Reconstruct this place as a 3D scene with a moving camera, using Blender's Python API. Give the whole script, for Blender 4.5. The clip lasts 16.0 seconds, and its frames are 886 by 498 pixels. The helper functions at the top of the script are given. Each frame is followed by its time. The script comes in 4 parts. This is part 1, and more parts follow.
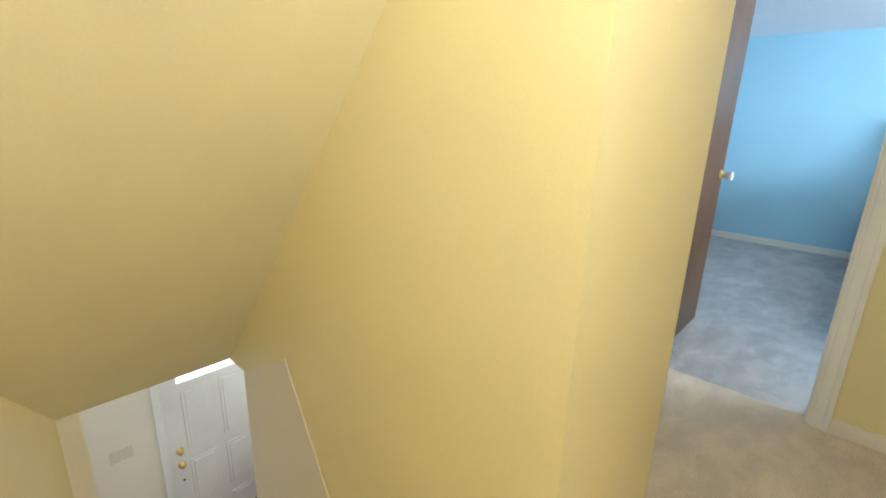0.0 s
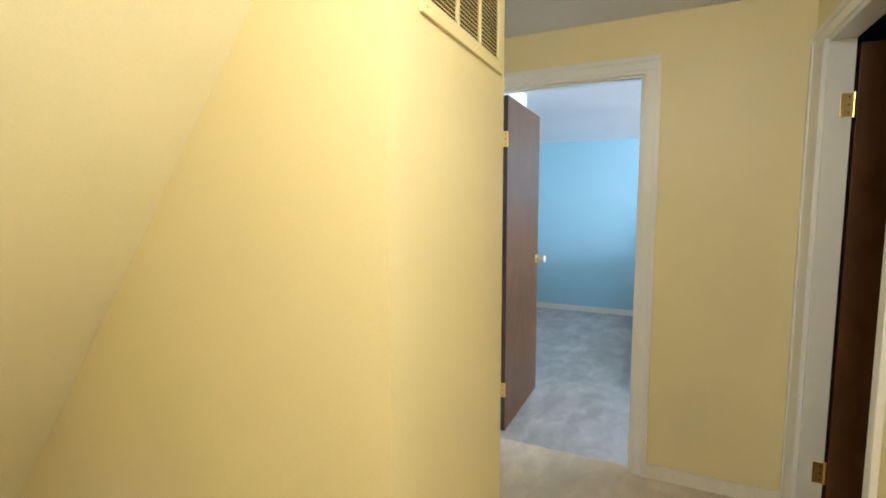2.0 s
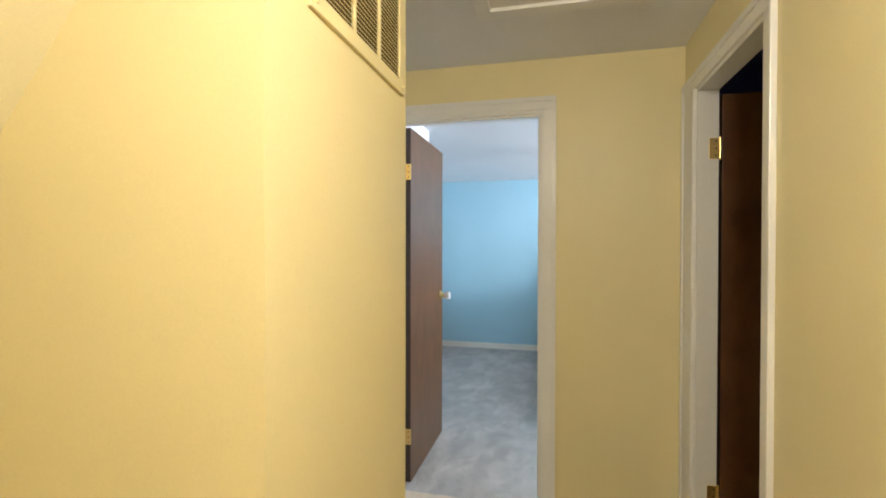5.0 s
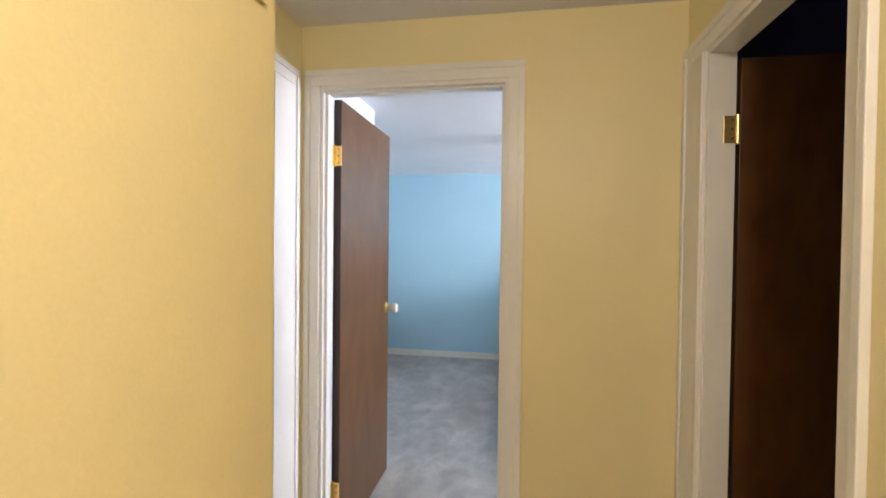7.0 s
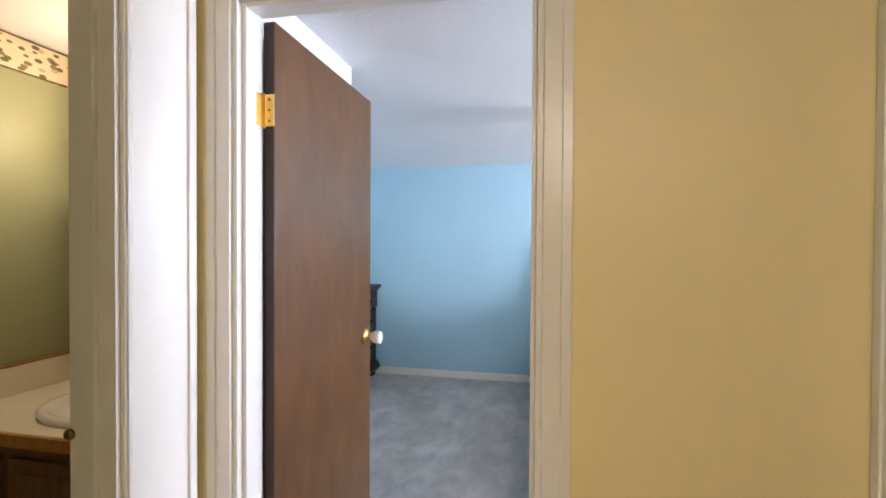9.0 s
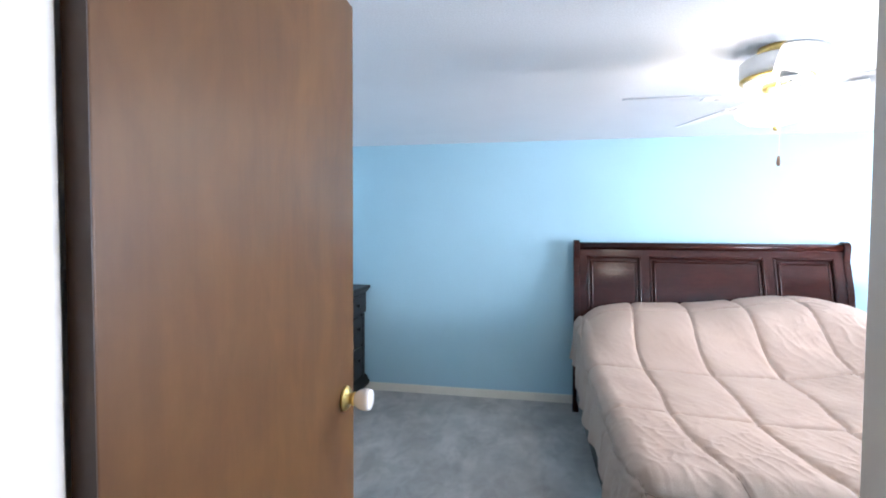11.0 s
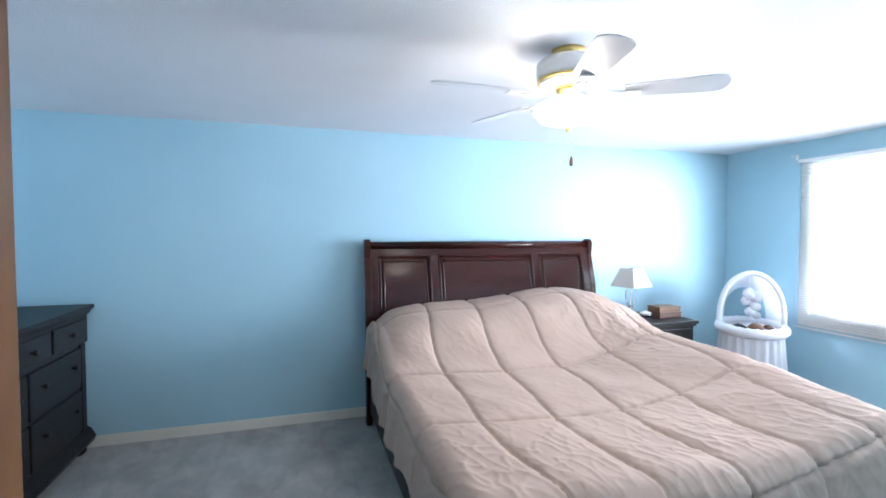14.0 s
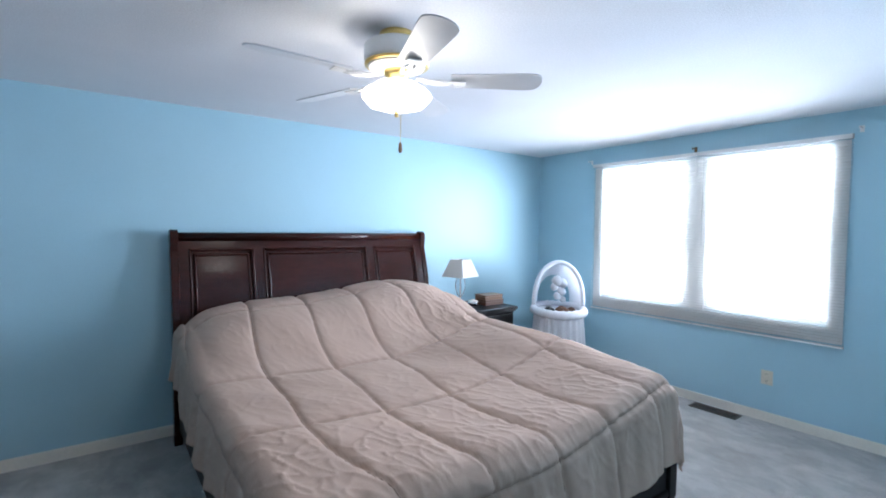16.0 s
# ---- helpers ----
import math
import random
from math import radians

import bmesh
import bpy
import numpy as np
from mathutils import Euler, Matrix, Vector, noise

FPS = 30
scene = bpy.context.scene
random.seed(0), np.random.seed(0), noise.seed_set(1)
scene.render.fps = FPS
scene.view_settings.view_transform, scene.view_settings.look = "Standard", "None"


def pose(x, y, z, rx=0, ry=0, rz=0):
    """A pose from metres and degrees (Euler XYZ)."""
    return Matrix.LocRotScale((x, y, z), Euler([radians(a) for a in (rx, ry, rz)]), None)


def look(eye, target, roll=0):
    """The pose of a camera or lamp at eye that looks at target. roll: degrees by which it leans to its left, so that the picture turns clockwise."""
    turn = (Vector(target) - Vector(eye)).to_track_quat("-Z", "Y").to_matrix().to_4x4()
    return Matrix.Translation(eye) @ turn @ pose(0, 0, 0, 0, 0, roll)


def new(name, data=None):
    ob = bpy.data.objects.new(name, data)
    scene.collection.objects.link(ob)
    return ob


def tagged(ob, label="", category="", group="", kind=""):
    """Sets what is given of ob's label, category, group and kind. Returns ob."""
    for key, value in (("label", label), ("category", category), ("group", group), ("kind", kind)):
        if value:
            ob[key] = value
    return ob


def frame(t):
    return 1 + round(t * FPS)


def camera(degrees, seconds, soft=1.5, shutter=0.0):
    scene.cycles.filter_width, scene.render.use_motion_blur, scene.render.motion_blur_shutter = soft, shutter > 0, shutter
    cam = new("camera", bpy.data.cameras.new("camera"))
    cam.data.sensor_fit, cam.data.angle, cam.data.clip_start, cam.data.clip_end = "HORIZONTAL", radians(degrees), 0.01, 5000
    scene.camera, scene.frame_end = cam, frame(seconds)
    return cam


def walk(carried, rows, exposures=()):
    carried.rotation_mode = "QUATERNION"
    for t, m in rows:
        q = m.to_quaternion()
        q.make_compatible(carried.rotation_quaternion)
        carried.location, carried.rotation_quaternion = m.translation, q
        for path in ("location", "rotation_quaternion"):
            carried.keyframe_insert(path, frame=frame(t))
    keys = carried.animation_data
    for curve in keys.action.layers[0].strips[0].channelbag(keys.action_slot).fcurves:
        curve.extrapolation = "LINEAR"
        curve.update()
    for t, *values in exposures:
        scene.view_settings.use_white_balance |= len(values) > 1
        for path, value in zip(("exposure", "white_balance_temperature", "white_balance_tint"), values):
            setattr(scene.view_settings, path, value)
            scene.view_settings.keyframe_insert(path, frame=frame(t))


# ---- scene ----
cam = camera(87.2, 16.0, soft=1.8)
PATH = [
    (0, (0.065, -0.040, 1.347), (-1.230, 1.376, 0.784), 1.6),
    (0.5, (0.125, -0.048, 1.361), (-1.057, 1.484, 0.890), 1.3),
    (1, (0.162, -0.025, 1.380), (-0.908, 1.624, 0.997), 0.95),
    (1.5, (0.182, -0.034, 1.415), (-0.783, 1.693, 1.122), 0.3),
    (2, (0.185, -0.033, 1.411), (-0.668, 1.765, 1.221), -0.1),
    (2.5, (0.177, -0.032, 1.405), (-0.583, 1.815, 1.303), -0.6),
    (3, (0.178, -0.023, 1.395), (-0.514, 1.853, 1.339), -1.1),
    (3.5, (0.186, 0.008, 1.395), (-0.460, 1.900, 1.343), -1.1),
    (4, (0.178, 0.031, 1.395), (-0.418, 1.940, 1.354), -0.8),
    (4.5, (0.171, 0.053, 1.387), (-0.377, 1.976, 1.360), -0.1),
    (5, (0.148, 0.089, 1.379), (-0.323, 2.033, 1.359), 0.1),
    (7.5, (0.141, 0.848, 1.423), (-0.190, 2.820, 1.386), 0.7),
    (8, (0.122, 1.051, 1.411), (-0.243, 3.020, 1.387), 0.8),
    (8.5, (0.088, 1.233, 1.415), (-0.289, 3.194, 1.392), 0.6),
    (9, (0.078, 1.431, 1.423), (-0.326, 3.381, 1.395), 0.3),
    (11.5, (-0.243, 2.330, 1.449), (-0.558, 4.303, 1.370), 0.4),
    (12, (-0.260, 2.427, 1.447), (-0.444, 4.417, 1.369), 0.3),
    (12.5, (-0.264, 2.487, 1.446), (-0.293, 4.485, 1.368), 0.2),
    (13, (-0.272, 2.533, 1.444), (-0.120, 4.526, 1.371), 0.3),
    (13.5, (-0.284, 2.566, 1.440), (0.078, 4.532, 1.374), 0.2),
    (14, (-0.281, 2.603, 1.449), (0.304, 4.514, 1.375), 0.1),
    (14.5, (-0.258, 2.633, 1.439), (0.526, 4.471, 1.366), 0.4),
    (15, (-0.232, 2.657, 1.436), (0.718, 4.415, 1.355), 0.5),
    (15.5, (-0.213, 2.663, 1.427), (0.875, 4.339, 1.341), 0.6),
    (16, (-0.195, 2.670, 1.413), (0.996, 4.274, 1.327), 0.6),
]
walk(cam, [(t, look(eye, target, roll)) for t, eye, target, roll in PATH],
     [(0, 0.14, 5650, 4), (2.5, 0.0, 6050, 6), (5, 0.0, 6350, 8), (8, 0.0, 6700, 18), (9, -0.04, 6650, 18), (11.5, 0.1, 6350, 14), (12.5, 0.16, 6300, 13), (13.5, -0.08, 6300, 13), (14.5, -0.42, 6200, 13), (16, -0.9, 6100, 13)])

# ---- world and light ----
world = bpy.data.worlds.new("world")
scene.world = world
world.use_nodes = True
wn, wl = world.node_tree.nodes, world.node_tree.links
sky = wn.new("ShaderNodeTexSky")
sky.sky_type = "NISHITA"
sky.sun_disc = False
sky.sun_elevation, sky.sun_rotation = radians(40), radians(60)
wl.new(sky.outputs[0], wn["Background"].inputs[0])
wn["Background"].inputs[1].default_value = 0.1


def area_lamp(name, m, sx, sy, watts, color, spread=180):
    d = bpy.data.lights.new(name, "AREA")
    d.shape, d.size, d.size_y, d.energy, d.color = "RECTANGLE", sx, sy, watts, color
    d.spread = radians(spread)
    ob = new(name, d)
    ob.matrix_world = m
    return ob


def point_lamp(name, at, radius, watts, color):
    d = bpy.data.lights.new(name, "POINT")
    d.energy, d.color, d.shadow_soft_size = watts, color, radius
    ob = new(name, d)
    ob.location = at
    return ob


WINDOW_W, FAN_W, HALL_W, BATH_W, FOYER_W = 395, 12, 38, 7, 30
area_lamp("window_daylight", look((3.93, 4.53, 1.39), (0, 4.53, 1.39)), 1.77, 1.22, WINDOW_W, (0.79, 0.89, 1.03))
point_lamp("fan_bulb", (0.821, 4.375, 1.94), 0.06, FAN_W, (1.0, 0.94, 0.84))
point_lamp("hall_bulb", (0.41, 0.12, 2.12), 0.09, HALL_W, (1.0, 0.92, 0.82))
point_lamp("bath_bulb", (-1.38, 2.80, 1.83), 0.05, BATH_W, (1.0, 0.82, 0.56))
area_lamp("door_daylight", look((-4.30, 1.42, -1.14), (0, 1.1, -1.7)), 0.6, 0.35, FOYER_W, (0.88, 0.94, 1.0))


# ---- materials ----
def shade(name, color, rough=0.6, metal=0.0, grain=60, vary=0.06, big=2.0, stain=0.05, bump=0.08, depth=0.002, coat=0.0, stretch=(1, 1, 1), rand=0.0):
    """A surface with fine grain, broad stains and relief."""
    m = bpy.data.materials.new(name)
    m.use_nodes = True
    n, l = m.node_tree.nodes, m.node_tree.links
    b = n["Principled BSDF"]
    co = n.new("ShaderNodeTexCoord")
    mp = n.new("ShaderNodeMapping")
    mp.inputs["Scale"].default_value = stretch
    l.new(co.outputs["Object"], mp.inputs[0])
    fine, broad = n.new("ShaderNodeTexNoise"), n.new("ShaderNodeTexNoise")
    fine.inputs["Scale"].default_value, fine.inputs["Detail"].default_value = grain, 4
    broad.inputs["Scale"].default_value, broad.inputs["Detail"].default_value = big, 3
    l.new(mp.outputs[0], fine.inputs[0])
    l.new(mp.outputs[0], broad.inputs[0])
    def around(tex, amount):
        r = n.new("ShaderNodeMapRange")
        r.inputs[1].default_value, r.inputs[2].default_value = 0.3, 0.7
        r.inputs[3].default_value, r.inputs[4].default_value = 1 - amount, 1 + amount
        l.new(tex.outputs[0], r.inputs[0])
        return r.outputs[0]
    mul = n.new("ShaderNodeMath")
    mul.operation = "MULTIPLY"
    l.new(around(fine, vary), mul.inputs[0])
    l.new(around(broad, stain), mul.inputs[1])
    last = mul.outputs[0]
    if rand:
        oi, r, k = n.new("ShaderNodeObjectInfo"), n.new("ShaderNodeMapRange"), n.new("ShaderNodeMath")
        r.inputs[3].default_value, r.inputs[4].default_value = 1 - rand, 1 + rand
        k.operation = "MULTIPLY"
        l.new(oi.outputs["Random"], r.inputs[0])
        l.new(last, k.inputs[0])
        l.new(r.outputs[0], k.inputs[1])
        last = k.outputs[0]
    sc = n.new("ShaderNodeVectorMath")
    sc.operation = "SCALE"
    sc.inputs[0].default_value = color
    l.new(last, sc.inputs["Scale"])
    l.new(sc.outputs[0], b.inputs["Base Color"])
    b.inputs["Roughness"].default_value, b.inputs["Metallic"].default_value = rough, metal
    b.inputs["Coat Weight"].default_value = coat
    b.inputs["Coat Roughness"].default_value = 0.15
    if bump:
        bp = n.new("ShaderNodeBump")
        bp.inputs["Strength"].default_value, bp.inputs["Distance"].default_value = bump, depth
        l.new(fine.outputs[0], bp.inputs["Height"])
        l.new(bp.outputs[0], b.inputs["Normal"])
    return m


def glowing(name, color, strength):
    m = bpy.data.materials.new(name)
    m.use_nodes = True
    b = m.node_tree.nodes["Principled BSDF"]
    b.inputs["Base Color"].default_value = (0.9, 0.9, 0.9, 1)
    b.inputs["Emission Color"].default_value = (*color, 1)
    b.inputs["Emission Strength"].default_value = strength
    return m


def see_through(name, color, rough, weight):
    m = shade(name, color, rough, bump=0, vary=0.02)
    m.node_tree.nodes["Principled BSDF"].inputs["Transmission Weight"].default_value = weight
    return m


def translucent(name, color, amount):
    """Thin cloth or plastic that lets some light through."""
    m = shade(name, color, 0.6, bump=0.05, vary=0.03)
    n, l = m.node_tree.nodes, m.node_tree.links
    t, x = n.new("ShaderNodeBsdfTranslucent"), n.new("ShaderNodeMixShader")
    t.inputs[0].default_value = (*color, 1)
    x.inputs[0].default_value = amount
    l.new(n["Principled BSDF"].outputs[0], x.inputs[1])
    l.new(t.outputs[0], x.inputs[2])
    l.new(x.outputs[0], n["Material Output"].inputs[0])
    return m


def carpet(name, color, worn):
    """Cut-pile carpet: tufts, brushed streaks and trodden patches with soft ragged edges."""
    m = shade(name, color, 0.95, grain=240, vary=0.28, big=3.4, stain=worn, bump=0.6, depth=0.004)
    n, l = m.node_tree.nodes, m.node_tree.links
    b = n["Principled BSDF"]
    b.inputs["Sheen Weight"].default_value = 0.25
    tint = b.inputs["Base Color"].links[0].from_socket
    co, scl = n.new("ShaderNodeTexCoord"), n.new("ShaderNodeVectorMath")
    scl.operation = "SCALE"
    level = None
    for size, stretch, turn, amount in ((2.6, (1.0, 0.55, 1), 0.5, worn), (7.5, (1.0, 0.6, 1), -0.35, worn * 0.8)):
        mp, tex, rng = n.new("ShaderNodeMapping"), n.new("ShaderNodeTexNoise"), n.new("ShaderNodeMapRange")
        mp.inputs["Scale"].default_value = stretch
        mp.inputs["Rotation"].default_value = (0, 0, turn)
        tex.inputs["Scale"].default_value, tex.inputs["Detail"].default_value = size, 7
        tex.inputs["Roughness"].default_value, tex.inputs["Distortion"].default_value = 0.62, 0.5
        rng.interpolation_type = "SMOOTHSTEP"
        rng.inputs[1].default_value, rng.inputs[2].default_value = 0.42, 0.58
        rng.inputs[3].default_value, rng.inputs[4].default_value = 1 - amount, 1 + amount * 0.7
        l.new(co.outputs["Object"], mp.inputs[0])
        l.new(mp.outputs[0], tex.inputs[0])
        l.new(tex.outputs[0], rng.inputs[0])
        if level is None:
            level = rng.outputs[0]
        else:
            k = n.new("ShaderNodeMath")
            k.operation = "MULTIPLY"
            l.new(level, k.inputs[0])
            l.new(rng.outputs[0], k.inputs[1])
            level = k.outputs[0]
    l.new(tint, scl.inputs[0])
    l.new(level, scl.inputs["Scale"])
    l.new(scl.outputs[0], b.inputs["Base Color"])
    return m


def veneer(name, dark, light, rough, gloss):
    """Stained rotary-cut veneer: wavy cathedral figure, fine pores along the grain, cloudy stain."""
    m = shade(name, light, rough, bump=0.03, grain=20, vary=0.05, stretch=(1, 8, 1))
    n, l = m.node_tree.nodes, m.node_tree.links
    b = n["Principled BSDF"]
    b.inputs["Specular IOR Level"].default_value = gloss
    co = n.new("ShaderNodeTexCoord")
    fac = None
    for size, stretch, twist, weight in ((2.0, (1.4, 1.6, 0.7), 2.6, 0.62), (30, (1, 1.6, 0.06), 0.3, 0.14), (7, (1, 1.4, 0.6), 1.2, 0.38)):
        mp, tex, k = n.new("ShaderNodeMapping"), n.new("ShaderNodeTexNoise"), n.new("ShaderNodeMath")
        mp.inputs["Scale"].default_value = stretch
        tex.inputs["Scale"].default_value, tex.inputs["Detail"].default_value, tex.inputs["Distortion"].default_value = size, 5, twist
        l.new(co.outputs["Object"], mp.inputs[0])
        l.new(mp.outputs[0], tex.inputs[0])
        k.operation = "MULTIPLY_ADD"
        k.inputs[1].default_value, k.inputs[2].default_value = weight, 0.0
        l.new(tex.outputs[0], k.inputs[0])
        if fac is not None:
            l.new(fac, k.inputs[2])
        fac = k.outputs[0]
    ramp = n.new("ShaderNodeValToRGB")
    ramp.color_ramp.elements[0].position, ramp.color_ramp.elements[0].color = 0.42, (*dark, 1)
    ramp.color_ramp.elements[1].position, ramp.color_ramp.elements[1].color = 0.72, (*light, 1)
    l.new(fac, ramp.inputs[0])
    l.new(ramp.outputs[0], b.inputs["Base Color"])
    return m


def border_paper(name):
    """Cream wallpaper border with a trailing leaf pattern."""
    m = shade(name, (0.72, 0.62, 0.45), 0.7, bump=0.02)
    n, l = m.node_tree.nodes, m.node_tree.links
    co, v, r, mix = n.new("ShaderNodeTexCoord"), n.new("ShaderNodeTexVoronoi"), n.new("ShaderNodeValToRGB"), n.new("ShaderNodeMix")
    v.inputs["Scale"].default_value = 26
    v.inputs["Randomness"].default_value = 1.0
    mp = n.new("ShaderNodeMapping")
    mp.inputs["Rotation"].default_value = (0.5, 0.6, 0.3)
    mp.inputs["Scale"].default_value = (1.0, 1.0, 1.9)
    l.new(co.outputs["Object"], mp.inputs[0])
    l.new(mp.outputs[0], v.inputs[0])
    r.color_ramp.elements[0].position, r.color_ramp.elements[0].color = 0.34, (1, 1, 1, 1)
    r.color_ramp.elements[1].position, r.color_ramp.elements[1].color = 0.42, (0, 0, 0, 1)
    l.new(v.outputs["Distance"], r.inputs[0])
    tone = n.new("ShaderNodeValToRGB")
    tone.color_ramp.interpolation = "CONSTANT"
    tone.color_ramp.elements[0].color = (0.12, 0.13, 0.05, 1)
    tone.color_ramp.elements[1].position, tone.color_ramp.elements[1].color = 0.45, (0.24, 0.15, 0.07, 1)
    third = tone.color_ramp.elements.new(0.7)
    third.color = (0.55, 0.36, 0.25, 1)
    l.new(v.outputs["Color"], tone.inputs[0])
    mix.data_type = "RGBA"
    l.new(r.outputs[0], mix.inputs["Factor"])
    mix.inputs["A"].default_value = (0.72, 0.62, 0.45, 1)
    l.new(tone.outputs[0], mix.inputs["B"])
    l.new(mix.outputs["Result"], n["Principled BSDF"].inputs["Base Color"])
    return m


YELLOW = shade("yellow_paint", (0.80, 0.70, 0.41), 0.45, grain=180, vary=0.02, big=1.3, stain=0.035, bump=0.12)
BLUE = shade("blue_paint", (0.385, 0.595, 0.685), 0.5, grain=180, vary=0.02, big=1.1, stain=0.03, bump=0.12)
GREEN = shade("green_paint", (0.33, 0.335, 0.20), 0.35, grain=180, vary=0.02, stain=0.03, bump=0.1)
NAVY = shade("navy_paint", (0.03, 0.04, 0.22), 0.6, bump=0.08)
CREAM = shade("cream_paint", (0.78, 0.72, 0.62), 0.5, grain=150, vary=0.02, stain=0.03)
RAKE = shade("pale_yellow_paint", (0.80, 0.73, 0.50), 0.6, grain=180, vary=0.02, stain=0.04, bump=0.12)
CEIL = shade("ceiling_paint", (0.80, 0.80, 0.82), 0.9, grain=140, vary=0.05, big=1.5, stain=0.03, bump=0.5, depth=0.004)
TRIM = shade("white_gloss_paint", (0.80, 0.79, 0.77), 0.28, grain=40, vary=0.012, big=2, stain=0.03, bump=0.02)
BASEB = shade("cream_baseboard_paint", (0.80, 0.75, 0.67), 0.4, vary=0.03, stain=0.06)
CARPET = carpet("grey_blue_carpet", (0.405, 0.38, 0.355), 0.125)
HALLC = carpet("beige_carpet", (0.62, 0.52, 0.38), 0.08)
DOORWOOD = veneer("brown_stained_door", (0.072, 0.032, 0.013), (0.118, 0.054, 0.020), 0.36, 0.26)
SHADEDEDGE = shade("shaded_edge_wood", (0.03, 0.014, 0.008), 0.5, grain=14, vary=0.15, stretch=(6, 6, 0.7))
BRASS = shade("polished_brass", (0.80, 0.58, 0.22), 0.32, 1.0, grain=80, vary=0.06, bump=0.03)
DARKBRASS = shade("aged_brass", (0.16, 0.11, 0.06), 0.4, 1.0)
CHROME = shade("chrome", (0.75, 0.75, 0.76), 0.12, 1.0, bump=0)
PORCELAIN = shade("white_porcelain", (0.85, 0.80, 0.78), 0.12, bump=0, vary=0.01, coat=0.5)
CHERRY = shade("dark_cherry_wood", (0.030, 0.0065, 0.0042), 0.15, grain=10, vary=0.12, big=2, stain=0.12, bump=0.0, coat=0.0, stretch=(1, 4, 5))
CHERRY.node_tree.nodes["Principled BSDF"].inputs["Specular IOR Level"].default_value = 0.26
BLACKWOOD = shade("black_stained_wood", (0.010, 0.009, 0.010), 0.42, grain=12, vary=0.2, bump=0.0, coat=0.0, stretch=(4, 1, 4))
BLACKWOOD.node_tree.nodes["Principled BSDF"].inputs["Specular IOR Level"].default_value = 0.25
QUILT = shade("beige_quilted_cotton", (0.47, 0.335, 0.265), 0.85, grain=300, vary=0.05, big=3, stain=0.05, bump=0.3, depth=0.002)
SHEET = shade("white_sheet", (0.75, 0.75, 0.78), 0.9, grain=200, vary=0.03)
BASEFAB = shade("dark_grey_fabric", (0.055, 0.057, 0.055), 0.9, grain=300, vary=0.2, bump=0.3)
WHITE = shade("white_enamel", (0.82, 0.80, 0.78), 0.35, bump=0.02, vary=0.02)
BLADE = shade("white_fan_blade", (0.74, 0.73, 0.74), 0.4, grain=8, vary=0.03, bump=0.03)
GLOBE = glowing("lit_frosted_glass", (1.0, 0.95, 0.86), 9.0)
BATHGLOBE = glowing("lit_bath_glass", (1.0, 0.88, 0.66), 6.0)
SLAT = translucent("white_blind_slat", (0.80, 0.78, 0.74), 0.22)
LACE = translucent("white_lace", (0.85, 0.85, 0.88), 0.3)
GLASS = see_through("window_glass", (1, 1, 1), 0.0, 1.0)
SHADE = translucent("linen_shade", (0.80, 0.78, 0.74), 0.3)
CLEAR = see_through("clear_glass", (0.95, 0.97, 0.97), 0.03, 1.0)
BOOKA = shade("brown_leather_cover", (0.11, 0.05, 0.028), 0.5, grain=60, vary=0.15)
BOOKB = shade("tan_wooden_box", (0.19, 0.10, 0.055), 0.5, grain=14, vary=0.2, stretch=(1, 5, 5))
OAK = shade("golden_oak", (0.36, 0.15, 0.035), 0.35, grain=14, vary=0.25, stain=0.12, bump=0.08, coat=0.2, stretch=(5, 5, 0.7))
DARKOAK = shade("dark_oak", (0.14, 0.062, 0.022), 0.4, grain=14, vary=0.28, stain=0.15, bump=0.08, stretch=(5, 5, 0.7))
LAMINATE = shade("cream_laminate", (0.76, 0.68, 0.57), 0.3, grain=120, vary=0.02, bump=0.02)
MIRROR = shade("mirror_glass", (0.86, 0.9, 0.88), 0.02, 1.0, bump=0, vary=0.0, stain=0.0)
VINYL = shade("bath_vinyl_floor", (0.45, 0.38, 0.28), 0.4, grain=20, vary=0.1)
PLASTIC = shade("almond_plastic", (0.66, 0.60, 0.50), 0.4, bump=0.01)
DARK = shade("black_recess", (0.012, 0.011, 0.01), 0.8, bump=0)
BROWNMETAL = shade("brown_register_metal", (0.10, 0.085, 0.075), 0.45, 0.4)
FLOORWOOD = shade("red_oak_floor", (0.20, 0.07, 0.03), 0.3, grain=12, vary=0.25, stretch=(0.8, 6, 6))
PLUSH = shade("brown_plush", (0.10, 0.05, 0.03), 0.95, grain=150, vary=0.3, bump=0.5)
PLUSHW = shade("black_plush", (0.02, 0.02, 0.022), 0.95, grain=150, vary=0.2, bump=0.5)


# ---- mesh helpers ----
def cuboid(bm, x0, x1, y0, y1, z0, z1, bevel=0.0):
    made = bmesh.ops.create_cube(bm, size=1.0)["verts"]
    for v in made:
        v.co = Vector(((x0 + x1) / 2 + v.co.x * (x1 - x0), (y0 + y1) / 2 + v.co.y * (y1 - y0), (z0 + z1) / 2 + v.co.z * (z1 - z0)))
    if bevel:
        edges = list({e for v in made for e in v.link_edges})
        bmesh.ops.bevel(bm, geom=edges, offset=bevel, segments=2, affect="EDGES", profile=0.6)
    return bm


def block(x0, x1, y0, y1, z0, z1, bevel=0.003):
    return cuboid(bmesh.new(), x0, x1, y0, y1, z0, z1, bevel)


def blocks(*rows, bevel=0.0):
    bm = bmesh.new()
    for r in rows:
        cuboid(bm, *r, bevel)
    return bm


